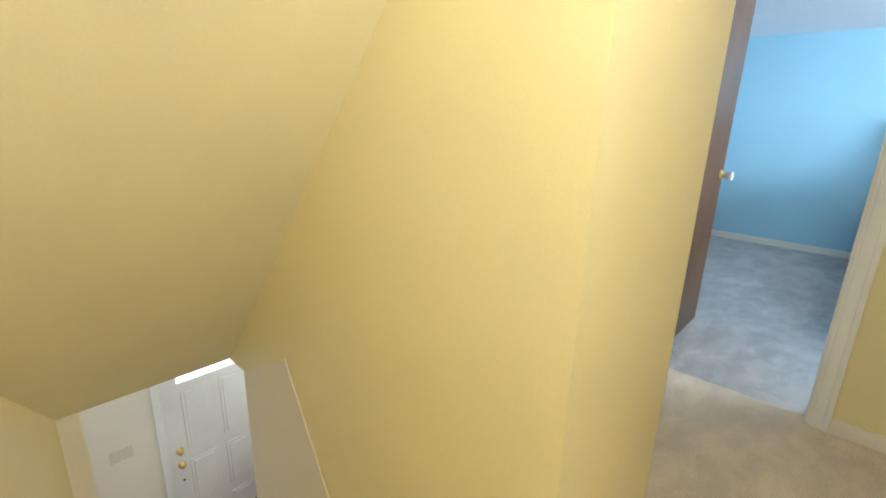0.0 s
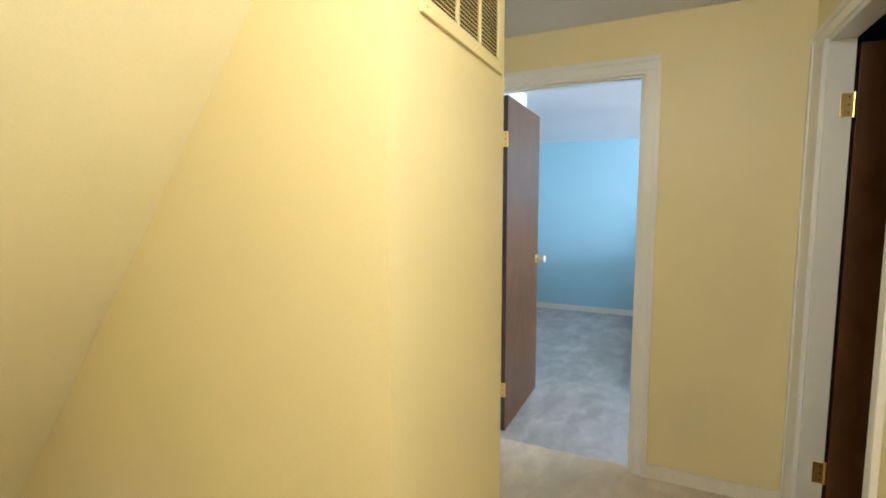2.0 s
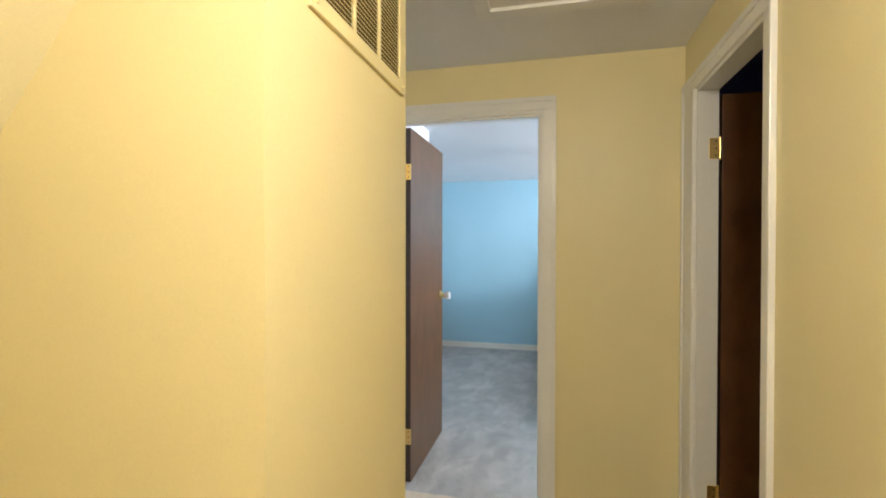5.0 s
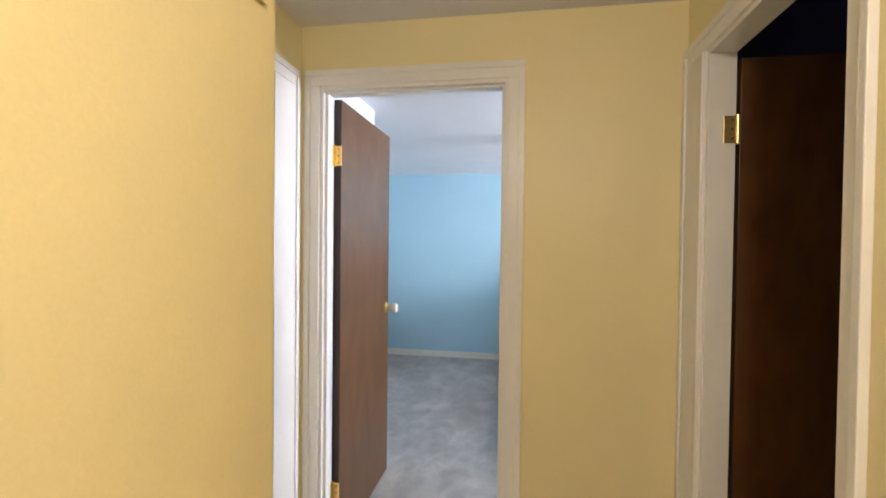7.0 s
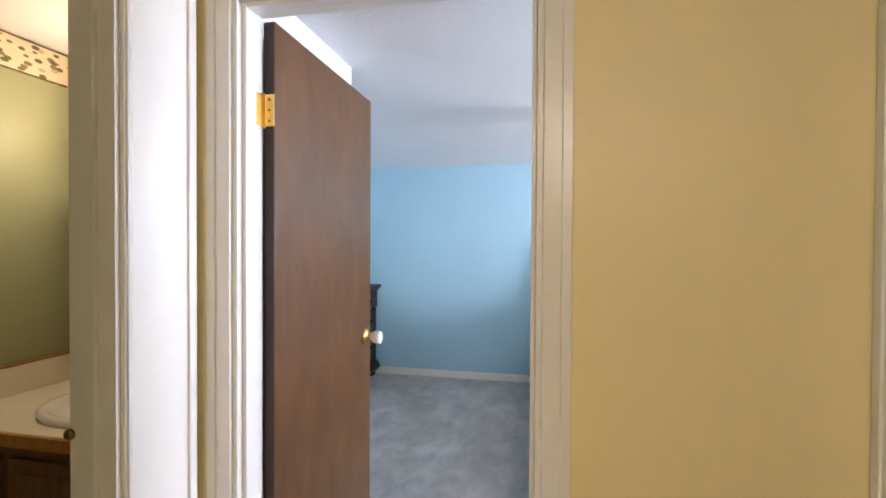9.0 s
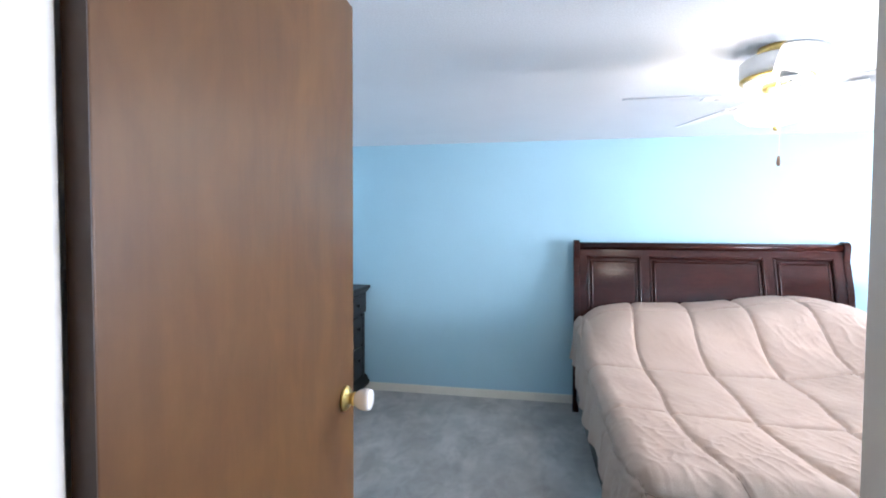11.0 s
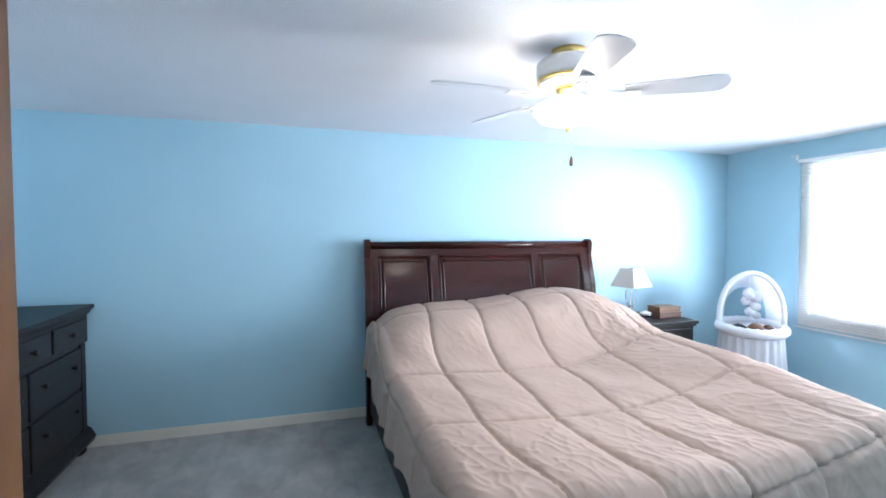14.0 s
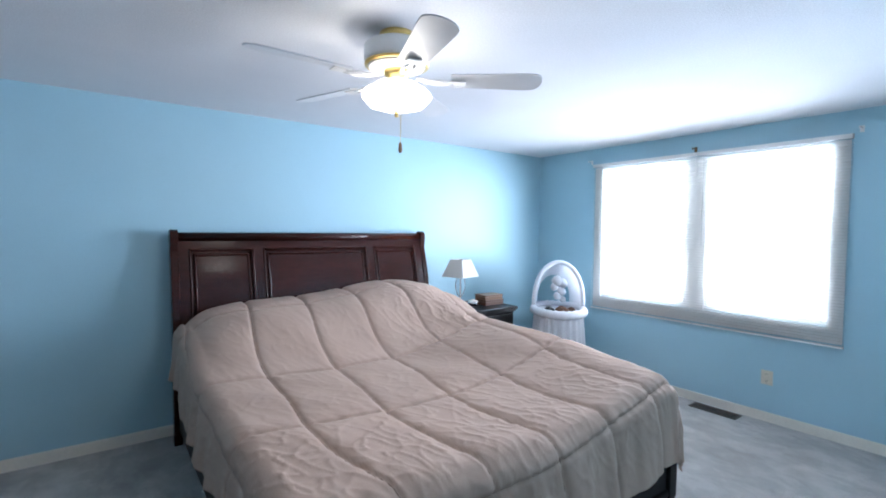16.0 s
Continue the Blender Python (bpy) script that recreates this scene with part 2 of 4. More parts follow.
def lathe(profile, at=(0, 0, 0), seg=32, turn=None, squash=1.0):
    """A turned body; profile holds (radius, height) pairs."""
    bm, rings = bmesh.new(), []
    for r, z in profile:
        rings.append([bm.verts.new((r * math.cos(2 * math.pi * i / seg), squash * r * math.sin(2 * math.pi * i / seg), z)) for i in range(seg)])
    for a, b in zip(rings, rings[1:]):
        for i in range(seg):
            bm.faces.new((a[i], a[(i + 1) % seg], b[(i + 1) % seg], b[i]))
    bm.faces.new(list(reversed(rings[0])))
    bm.faces.new(rings[-1])
    if turn is not None:
        bmesh.ops.transform(bm, matrix=turn, verts=bm.verts)
    bmesh.ops.translate(bm, vec=at, verts=bm.verts)
    bmesh.ops.recalc_face_normals(bm, faces=bm.faces)
    return bm


def tube(points, radius, seg=10):
    """A round bar through the points."""
    bm, rings = bmesh.new(), []
    pts = [Vector(p) for p in points]
    for i, p in enumerate(pts):
        d = (pts[min(i + 1, len(pts) - 1)] - pts[max(i - 1, 0)]).normalized()
        side = d.orthogonal().normalized() if abs(d.y) > 0.95 else d.cross(Vector((0, 1, 0))).normalized()
        up = d.cross(side)
        rings.append([bm.verts.new(p + radius * (math.cos(2 * math.pi * k / seg) * side + math.sin(2 * math.pi * k / seg) * up)) for k in range(seg)])
    for a, b in zip(rings, rings[1:]):
        for i in range(seg):
            bm.faces.new((a[i], a[(i + 1) % seg], b[(i + 1) % seg], b[i]))
    bm.faces.new(list(reversed(rings[0])))
    bm.faces.new(rings[-1])
    bmesh.ops.recalc_face_normals(bm, faces=bm.faces)
    return bm


def prism(outline, axis, a, b, bevel=0.0):
    """An outline of (u, v) pairs drawn out along x or y from a to b."""
    bm = bmesh.new()
    put = (lambda u, v, w: (w, u, v)) if axis == "x" else (lambda u, v, w: (u, w, v))
    lo = [bm.verts.new(put(u, v, a)) for u, v in outline]
    hi = [bm.verts.new(put(u, v, b)) for u, v in outline]
    k = len(outline)
    for i in range(k):
        bm.faces.new((lo[i], lo[(i + 1) % k], hi[(i + 1) % k], hi[i]))
    bm.faces.new(list(reversed(lo)))
    bm.faces.new(hi)
    bmesh.ops.recalc_face_normals(bm, faces=bm.faces)
    if bevel:
        bmesh.ops.bevel(bm, geom=bm.edges[:], offset=bevel, segments=1, affect="EDGES")
    return bm


def part(name, bm, material, parent=None, label="", smooth=False):
    me = bpy.data.meshes.new(name)
    if smooth:
        for f in bm.faces:
            f.smooth = True
    bm.to_mesh(me)
    bm.free()
    me.materials.append(material)
    ob = new(name, me)
    if parent is not None:
        ob.parent = parent
    if label:
        ob["label"] = label
    return ob


def thing(name, label, category, group="", kind=""):
    return tagged(new(name), label, category, group, kind)


def built(name, bm, material, label, category="", kind="structure"):
    return tagged(part(name, bm, material), label, category, kind=kind)


# ---- structure ----
H = 2.315
HB = 2.222
built("floor_bedroom", block(-2.15, 3.804, 2.56, 6.241, -0.12, 0, 0), CARPET, "worn grey-blue bedroom carpet with brushed pile", "floor")
built("floor_hall", blocks((-0.28, 0.74, -1.5, 2.56, -0.12, 0), (-0.785, -0.28, 1.39, 2.56, -0.12, 0), (0.74, 2.4, 0.9, 2.45, -0.12, -0.004)), HALLC, "beige cut-pile hall carpet", "floor")
built("floor_bath", block(-1.74, -0.785, 1.39, 2.94, -0.12, -0.002, 0), VINYL, "tan vinyl bathroom floor", "floor")
built("ceiling_bedroom", block(-2.23, 3.95, 2.61, 6.32, HB, HB + 0.1, 0), CEIL, "white textured bedroom ceiling", "ceiling")
built("ceiling_hall", blocks((-0.28, 0.82, -1.58, 2.50, H, H + 0.1), (-0.90, -0.28, 1.31, 2.50, H, H + 0.1), (0.82, 2.48, 0.82, 2.50, H, H + 0.1)), CEIL, "off-white hall ceiling", "ceiling")
built("ceiling_bath", block(-1.82, -0.90, 1.31, 3.02, 2.15, 2.25, 0), CEIL, "cream lit bathroom ceiling", "ceiling")

built("wall_head", block(-2.23, 3.95, 6.241, 6.32, -0.1, H, 0), BLUE, "light blue painted bedroom wall behind the bed", "wall")
WY0, WY1, WZ0, WZ1 = 3.635, 5.421, 0.768, 2.016
built("wall_window", blocks((3.804, 3.95, 2.50, WY0, -0.1, H), (3.804, 3.95, WY1, 6.241, -0.1, H), (3.804, 3.95, WY0, WY1, -0.1, WZ0), (3.804, 3.95, WY0, WY1, WZ1, H)), BLUE, "light blue wall with a wide double window", "wall")
built("wall_bedroom_left", block(-2.23, -2.15, 3.45, 6.241, -0.1, H, 0), BLUE, "light blue wall behind the dresser", "wall")
built("wall_door_bedroom", blocks((-0.775, -0.70, 2.555, 2.61, -0.1, H), (0.085, 3.804, 2.555, 2.61, -0.1, H), (-0.70, 0.085, 2.555, 2.61, 2.06, H)), BLUE, "light blue wall round the bedroom doorway", "wall")
built("wall_closet", blocks((-0.835, -0.775, 2.56, 3.45, -0.1, H), (-2.23, -0.835, 3.39, 3.45, -0.1, H)), CEIL, "white closet wall behind the open door", "wall")
built("wall_door_hall", blocks((-0.84, -0.70, 2.50, 2.555, -0.1, H), (0.085, 0.82, 2.50, 2.555, -0.1, H), (-0.70, 0.085, 2.50, 2.555, 2.06, H)), YELLOW, "yellow hall wall round the bedroom doorway", "wall")
built("wall_hall_right", blocks((0.74, 0.78, -1.5, 1.62, -0.1, H), (0.74, 0.78, 2.31, 2.50, -0.1, H), (0.74, 0.78, 1.62, 2.31, 2.055, H)), YELLOW, "yellow hall wall with a side doorway", "wall")
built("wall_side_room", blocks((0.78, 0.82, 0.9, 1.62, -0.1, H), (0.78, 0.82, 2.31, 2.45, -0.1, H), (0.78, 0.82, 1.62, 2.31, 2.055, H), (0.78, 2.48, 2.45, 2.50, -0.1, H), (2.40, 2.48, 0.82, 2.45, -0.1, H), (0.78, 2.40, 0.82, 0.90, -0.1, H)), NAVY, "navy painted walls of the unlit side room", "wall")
built("wall_vent", block(-0.36, -0.28, 0.79, 1.39, -0.1, H, 0), YELLOW, "yellow wall that carries the air grille", "wall")
built("wall_stair", blocks((-1.93, -0.28, 0.71, 0.79, 0.235, H), (-1.78, -0.28, 0.71, 0.79, -3.0, 0.235)), YELLOW, "yellow stairwell wall", "wall")
built("wall_recess", blocks((-0.90, -0.36, 1.31, 1.39, -0.1, H)), YELLOW, "short yellow wall beside the bathroom doorway", "wall")
built("wall_bath_hall", blocks((-0.84, -0.785, 1.39, 1.50, -0.1, H), (-0.84, -0.785, 2.25, 2.50, -0.1, H), (-0.84, -0.785, 1.50, 2.25, 2.045, H)), YELLOW, "yellow wall round the bathroom doorway", "wall")
built("wall_bath", blocks((-0.90, -0.84, 1.39, 1.50, -0.1, 2.15), (-0.90, -0.84, 2.25, 2.94, -0.1, 2.15), (-0.90, -0.84, 1.50, 2.25, 2.045, 2.15), (-1.82, -0.84, 2.94, 3.02, -0.1, 2.15), (-1.82, -1.74, 1.31, 2.94, -0.1, 2.15), (-1.74, -0.90, 1.31, 1.39, -0.1, 2.15)), GREEN, "sage green bathroom walls", "wall")
built("wall_hall_back", blocks((-0.36, 0.82, -1.58, -1.50, -0.1, H), (-0.36, -0.28, -1.50, -0.77, -3.0, H)), YELLOW, "yellow walls on the far side of the stair", "wall")

# stairwell: raking ceiling, foyer and steps
bm = bmesh.new()
outline = [(-1.93, 0.08), (-0.28, -0.81), (-0.28, -0.92), (-1.93, -0.03)]
lo, hi = [bm.verts.new((x, y, -3.0)) for x, y in outline], [bm.verts.new((x, y, H)) for x, y in outline]
for i in range(4):
    bm.faces.new((lo[i], lo[(i + 1) % 4], hi[(i + 1) % 4], hi[i]))
bmesh.ops.recalc_face_normals(bm, faces=bm.faces)
built("wall_stair_far", bm, YELLOW, "yellow wall on the far side of the stair", "wall")
built("ceiling_stair", prism([(-0.20, H), (-1.93, 0.235), (-1.93, 0.40), (-1.93, H + 0.05), (-0.20, H + 0.05)], "y", -0.92, 0.715), RAKE, "pale yellow raking ceiling above the stair", "ceiling")
built("ceiling_foyer", blocks((-4.48, -1.93, 0.05, 2.10, 0.235, 0.33), (-1.93, -1.70, 0.79, 2.10, 0.235, 0.33)), CREAM, "cream foyer ceiling", "ceiling")
built("floor_foyer", block(-4.48, -0.28, 0.0, 2.10, -3.12, -3.0, 0), FLOORWOOD, "red-brown wooden foyer floor", "floor")
built("wall_foyer_front", blocks((-4.48, -4.40, 0.25, 0.965, -3.0, 0.235), (-4.48, -4.40, 1.865, 2.10, -3.0, 0.235), (-4.48, -4.40, 0.965, 1.865, -0.95, 0.235)), CREAM, "cream foyer wall round the front door", "wall")
bm = bmesh.new()
outline = [(-4.40, 0.34), (-1.93, 0.15), (-1.93, 0.07), (-4.40, 0.26)]
lo, hi = [bm.verts.new((x, y, -3.0)) for x, y in outline], [bm.verts.new((x, y, 0.235)) for x, y in outline]
for i in range(4):
    bm.faces.new((lo[i], lo[(i + 1) % 4], hi[(i + 1) % 4], hi[i]))
bmesh.ops.recalc_face_normals(bm, faces=bm.faces)
built("wall_foyer_left", bm, CREAM, "white foyer wall lit by the front door's glass", "wall")
built("wall_foyer_right", blocks((-4.40, -1.70, 2.02, 2.10, -3.0, 0.235), (-1.78, -1.70, 0.79, 2.02, -3.0, 0.235)), CREAM, "cream foyer side walls", "wall")
# Cream sheet over the yellow stair wall paints in the foyer's daylight.
built("wall_stair_lower", prism([(-1.775, 0.235), (-1.775, -2.75), (-0.62, -1.3), (-1.05, -0.2), (-1.40, 0.45)], "y", 0.706, 0.7095), CREAM, "cream patch standing in for daylight on the lower stair wall", "wall")
stair = thing("stair", "narrow carpeted stair going down to the foyer", "stairs", kind="structure")
for i in range(14):
    part("step", block(-0.28 - 0.25 * (i + 1) - 0.02, -0.28 - 0.25 * i, max(0.155, 0.12 - (1.65 - 0.25 * (i + 1)) * 0.54) if i > 5 else 0.12 - (1.65 - 0.25 * (i + 1)) * 0.54, 0.705, -0.19 * (i + 1) - 0.15, -0.19 * (i + 1), 0.01), HALLC, stair)


# ---- trim ----
def baseboard(x0, x1, y0, y1, label="low cream painted baseboard", mat=BASEB):
    bm = cuboid(bmesh.new(), x0, x1, y0, y1, 0, 0.062)
    cuboid(bm, x0 + 0.003 * (x1 - x0 < 0.05), x1 - 0.003 * (x1 - x0 < 0.05), y0 + 0.003 * (y1 - y0 < 0.05), y1 - 0.003 * (y1 - y0 < 0.05), 0.06, 0.072)
    return built("baseboard", bm, mat, label, "baseboard")


baseboard(-2.15, 3.804, 6.227, 6.241)
baseboard(3.790, 3.804, 2.62, 6.227)
baseboard(-0.775, -0.761, 2.68, 3.45)
baseboard(0.15, 0.726, 2.486, 2.50)
baseboard(0.726, 0.74, -1.5, 1.55)
baseboard(-0.28, -0.266, 0.71, 1.39)


def casing_y(doorway, x0, x1, top, y, out, w=0.062):
    """Moulded casing round an opening in a wall that faces along y; out is +1 or -1."""
    a, b, c = sorted((y, y + out * 0.012)), sorted((y, y + out * 0.019)), sorted((y, y + out * 0.008))
    for xa, xb, s in ((x0 - w, x0, -1), (x1, x1 + w, 1)):
        bm = cuboid(bmesh.new(), xa, xb, *a, 0, top - 0.0005, 0.002)
        e0, e1 = (xa - 0.002, xa + 0.022) if s < 0 else (xb - 0.022, xb + 0.002)
        cuboid(bm, e0, e1, *b, 0, top + w - 0.024, 0.003)
        part("casing", bm, TRIM, doorway)
    bm = cuboid(bmesh.new(), x0 - w, x1 + w, *sorted((y, y + out * 0.0125)), top, top + w, 0.002)
    cuboid(bm, x0 - w, x1 + w, *sorted((y, y + out * 0.0195)), top + w - 0.022, top + w + 0.002, 0.003)
    part("casing", bm, TRIM, doorway)


def casing_x(doorway, y0, y1, top, x, out, w0=0.062, w1=0.062):
    a, b = sorted((x, x + out * 0.012)), sorted((x, x + out * 0.019))
    for ya, yb, s in ((y0 - w0, y0, -1), (y1, y1 + w1, 1)):
        bm = cuboid(bmesh.new(), *a, ya, yb, 0, top - 0.0005, 0.002)
        e0, e1 = (ya - 0.002, ya + 0.022) if s < 0 else (yb - 0.022, yb + 0.002)
        cuboid(bm, *b, e0, e1, 0, top + 0.038, 0.003)
        if yb - ya > 0.12:
            cuboid(bm, *sorted((x, x + out * 0.017)), ya + 0.004, ya + 0.018, 0, top - 0.002, 0.003)
        part("casing", bm, TRIM, doorway)
    bm = cuboid(bmesh.new(), *sorted((x, x + out * 0.0125)), y0 - w0, y1 + w1, top, top + 0.062, 0.002)
    cuboid(bm, *sorted((x, x + out * 0.0195)), y0 - w0, y1 + w1, top + 0.04, top + 0.064, 0.003)
    part("casing", bm, TRIM, doorway)


def butt_hinge(leaf, x, y, z, sx, sy):
    """Brass butt hinge: two plates and a knuckle; sx, sy say which way the plates lie."""
    bm = bmesh.new()
    cuboid(bm, *sorted((x, x + 0.034 * sx)) if sx else (x - 0.0015, x + 0.0015), *sorted((y, y + 0.034 * sy)) if sy else (y - 0.0015, y + 0.0015), z - 0.044, z + 0.044, 0.0008)
    cuboid(bm, x - 0.0015, x + 0.0015, *sorted((y, y - 0.04)), z - 0.044, z + 0.044, 0.0006) if sx else cuboid(bm, *sorted((x, x - 0.042)), y - 0.0015, y + 0.0015, z - 0.044, z + 0.044, 0.0006)
    hinge = part("hinge", bm, BRASS, leaf, "brass butt hinge")
    part("knuckle", lathe([(0.004, -0.049), (0.0065, -0.046), (0.0065, -0.016), (0.0058, -0.015), (0.0065, -0.014), (0.0065, 0.014), (0.0058, 0.015), (0.0065, 0.016), (0.0065, 0.046), (0.004, 0.049)], (x, y, z), 12), BRASS, hinge, smooth=False)
    for k in (-0.03, 0.0, 0.03):
        sxp = (x + 0.02 * sx, y - 0.0016 * (1 if sx else 0), z + k) if sx else (x - 0.016, y - 0.0018, z + k)
        part("screw", lathe([(0.0035, -0.0012), (0.0035, 0.0012)], sxp, 8, Matrix.Rotation(radians(90), 4, "X")), DARKBRASS, hinge)


# bedroom door, open inwards at a right angle
door = thing("door_1", "brown stained flush bedroom door standing open, white casing", "door", kind="structure")
casing_y(door, -0.70, 0.085, 2.06, 2.50, -1)
casing_y(door, -0.70, 0.085, 2.06, 2.61, 1)
part("jamb", blocks((-0.703, -0.686, 2.499, 2.611, 0, 2.06)), TRIM, door)
part("jamb", blocks((0.071, 0.088, 2.499, 2.611, 0, 2.06)), TRIM, door)
part("jamb", blocks((-0.686, 0.071, 2.499, 2.611, 2.045, 2.063)), TRIM, door)
part("door_stop", blocks((-0.686, -0.674, 2.52, 2.565, 0, 2.045), (0.059, 0.071, 2.52, 2.565, 0, 2.045), (-0.674, 0.059, 2.52, 2.565, 2.033, 2.045), bevel=0.002), TRIM, door)
leaf = part("leaf", block(-0.690, -0.655, 2.622, 3.385, 0.015, 2.042, 0.002), DOORWOOD, door, "brown wood-grain flush leaf")
# Hinge edge coloured near black: the shade beside the jamb is in its colour.
part("leaf_edge", block(-0.689, -0.656, 2.6205, 2.6225, 0.017, 2.04, 0), SHADEDEDGE, leaf)
for z in (1.79, 0.28):
    butt_hinge(leaf, -0.684, 2.612, z, 1, 0)
KN = Matrix.Rotation(radians(90), 4, "Y")
for s in (1, -1):
    kx = -0.655 if s > 0 else -0.690
    rose = part("rosette", lathe([(0.032, 0), (0.032, 0.004), (0.028, 0.009), (0.016, 0.011), (0.014, 0.018), (0.018, 0.024), (0.018, 0.03)], (kx, 3.325, 1.015), 28, Matrix.Rotation(radians(90 * s), 4, "Y")), BRASS, leaf, "brass door rosette", True)
    if s > 0:
        part("knob", lathe([(0.013, 0.026), (0.018, 0.03), (0.026, 0.043), (0.0285, 0.056), (0.027, 0.067), (0.025, 0.07), (0.023, 0.0715), (0.010, 0.0712)], (kx, 3.325, 1.015), 28, Matrix.Rotation(radians(90 * s), 4, "Y")), PORCELAIN, rose, "white porcelain door knob", True)
part("latch_plate", block(-0.684, -0.661, 3.3845, 3.387, 0.985, 1.045, 0), BRASS, leaf)

# bathroom doorway
bathdoor = thing("door_2", "white cased bathroom doorway with the door out of sight", "doorway", kind="structure")
casing_x(bathdoor, 1.50, 2.25, 2.045, -0.785, 1, 0.05, 0.20)
part("jamb", blocks((-0.901, -0.784, 2.238, 2.253, 0, 2.045)), TRIM, bathdoor)
part("jamb", blocks((-0.901, -0.784, 1.497, 1.512, 0, 2.045)), TRIM, bathdoor)
part("jamb", blocks((-0.901, -0.784, 1.512, 2.238, 2.032, 2.047)), TRIM, bathdoor)
part("door_stop", blocks((-0.86, -0.825, 2.226, 2.238, 0, 2.032), bevel=0.002), TRIM, bathdoor)
part("strike_plate", lathe([(0.012, 0), (0.012, 0.006), (0.008, 0.01)], (-0.898, 2.237, 1.01), 14, Matrix.Rotation(radians(90), 4, "X")), DARKBRASS, bathdoor, "dark latch strike")

# side-room door, open into the dark room
side = thing("door_3", "dark brown flush door standing open into a dark room", "door", kind="structure")
casing_x(side, 1.62, 2.31, 2.055, 0.74, -1, 0.062, 0.186)
part("jamb", blocks((0.739, 0.822, 2.296, 2.313, 0, 2.055)), TRIM, side)
part("jamb", blocks((0.739, 0.822, 1.617, 1.634, 0, 2.055)), TRIM, side)
part("jamb", blocks((0.739, 0.822, 1.634, 2.296, 2.04, 2.057)), TRIM, side)
leaf3 = part("leaf", block(0.836, 1.50, 2.298, 2.333, 0.015, 2.02, 0.002), DOORWOOD, side, "dark brown flush leaf")
for z in (1.79, 0.30):
    butt_hinge(leaf3, 0.826, 2.293, z, 0, 1)

# ceiling hatch and air grille
hatch = thing("attic_hatch", "cream framed attic hatch in the hall ceiling", "hatch")
hx0, hx1, hy0, hy1 = -0.165, 0.50, 1.30, 1.985
for r in ((hx0, hx1, hy1 - 0.06, hy1), (hx0, hx1, hy0, hy0 + 0.06), (hx0, hx0 + 0.06, hy0 + 0.06, hy1 - 0.06), (hx1 - 0.06, hx1, hy0 + 0.06, hy1 - 0.06)):
    part("frame_board", block(*r, H - 0.02, H, 0.004), TRIM, hatch)
part("panel", block(hx0 + 0.058, hx1 - 0.058, hy0 + 0.058, hy1 - 0.058, H - 0.006, H - 0.001, 0), BASEB, hatch)

grille = thing("air_grille", "yellow painted return-air grille with fine louvres", "vent")
gy0, gy1, gz0, gz1 = 0.835, 1.352, 1.80, 2.20
gx = -0.28
for r in ((gy0, gy1, gz0, gz0 + 0.035), (gy0, gy1, gz1 - 0.035, gz1), (gy0, gy0 + 0.04, gz0 + 0.035, gz1 - 0.035), (gy1 - 0.04, gy1, gz0 + 0.035, gz1 - 0.035)):
    part("frame", block(gx, gx + 0.009, *r, 0.002), YELLOW, grille)
inner = gy1 - gy0 - 0.08
for k in (1, 2):
    yy = gy0 + 0.04 + inner * k / 3
    part("divider", block(gx, gx + 0.008, yy - 0.007, yy + 0.007, gz0 + 0.035, gz1 - 0.035, 0.001), YELLOW, grille)
# Flat brown sheet that fills the gaps behind the louvres.
part("backing", block(gx, gx + 0.0012, gy0 + 0.04, gy1 - 0.04, gz0 + 0.035, gz1 - 0.035, 0), shade("brown_grille_backing", (0.16, 0.12, 0.05), 0.9), grille)
lv = None
for k in range(30):
    z = gz0 + 0.042 + k * 0.0108
    if lv is None:
        bm = prism([(gx + 0.001, 0.006), (gx + 0.002, 0.0075), (gx + 0.0075, 0.0015), (gx + 0.0065, 0.0)], "y", gy0 + 0.04, gy1 - 0.04)
        lv = part("louvre", bm, YELLOW, grille)
        lv.location.z = z
    else:
        o = lv.copy()
        scene.collection.objects.link(o)
        o.location.z = z
for y, z in ((gy0 + 0.02, gz0 + 0.018), (gy1 - 0.02, gz0 + 0.018)):
    part("screw", lathe([(0.005, 0), (0.004, 0.003)], (gx + 0.009, y, z), 10, KN), YELLOW, grille)

hl = thing("ceiling_light", "small frosted dome light on the hall ceiling", "ceiling light")
part("base", lathe([(0.13, 0), (0.13, -0.02), (0.12, -0.03)], (0.41, 0.12, H), 32), BRASS, hl)

# front door in the foyer below
fd = thing("door_4", "white panelled front door with a narrow glass light and brass locks", "door", kind="structure")
part("casing", blocks((-4.40, -4.38, 0.90, 0.968, -3.0, -0.88), (-4.40, -4.38, 1.862, 1.93, -3.0, -0.88), (-4.40, -4.38, 0.968, 1.862, -0.952, -0.88), bevel=0.003), TRIM, fd)
fl = part("leaf", blocks((-4.45, -4.41, 0.972, 1.858, -2.99, -1.215), (-4.45, -4.41, 0.972, 1.13, -1.215, -0.96), (-4.45, -4.41, 1.75, 1.858, -1.215, -0.96), (-4.45, -4.41, 1.13, 1.75, -1.0, -0.96)), WHITE, fd, "white panelled leaf")
for ya, yb in ((1.15, 1.41), (1.51, 1.77)):
    for za, zb in ((-2.84, -2.72), (-2.62, -2.09), (-1.97, -1.29)):
        bm = blocks((-4.412, -4.402, ya, yb, za, zb), bevel=0.004)
        cuboid(bm, -4.412, -4.396, ya + 0.03, yb - 0.03, za + 0.03, zb - 0.03, 0.006)
        part("panel", bm, WHITE, fl)
part("pane", block(-4.432, -4.428, 1.13, 1.75, -1.215, -1.0, 0), glowing("daylit_pane", (0.9, 0.96, 1.0), 3.0), fl, "daylit glass pane")
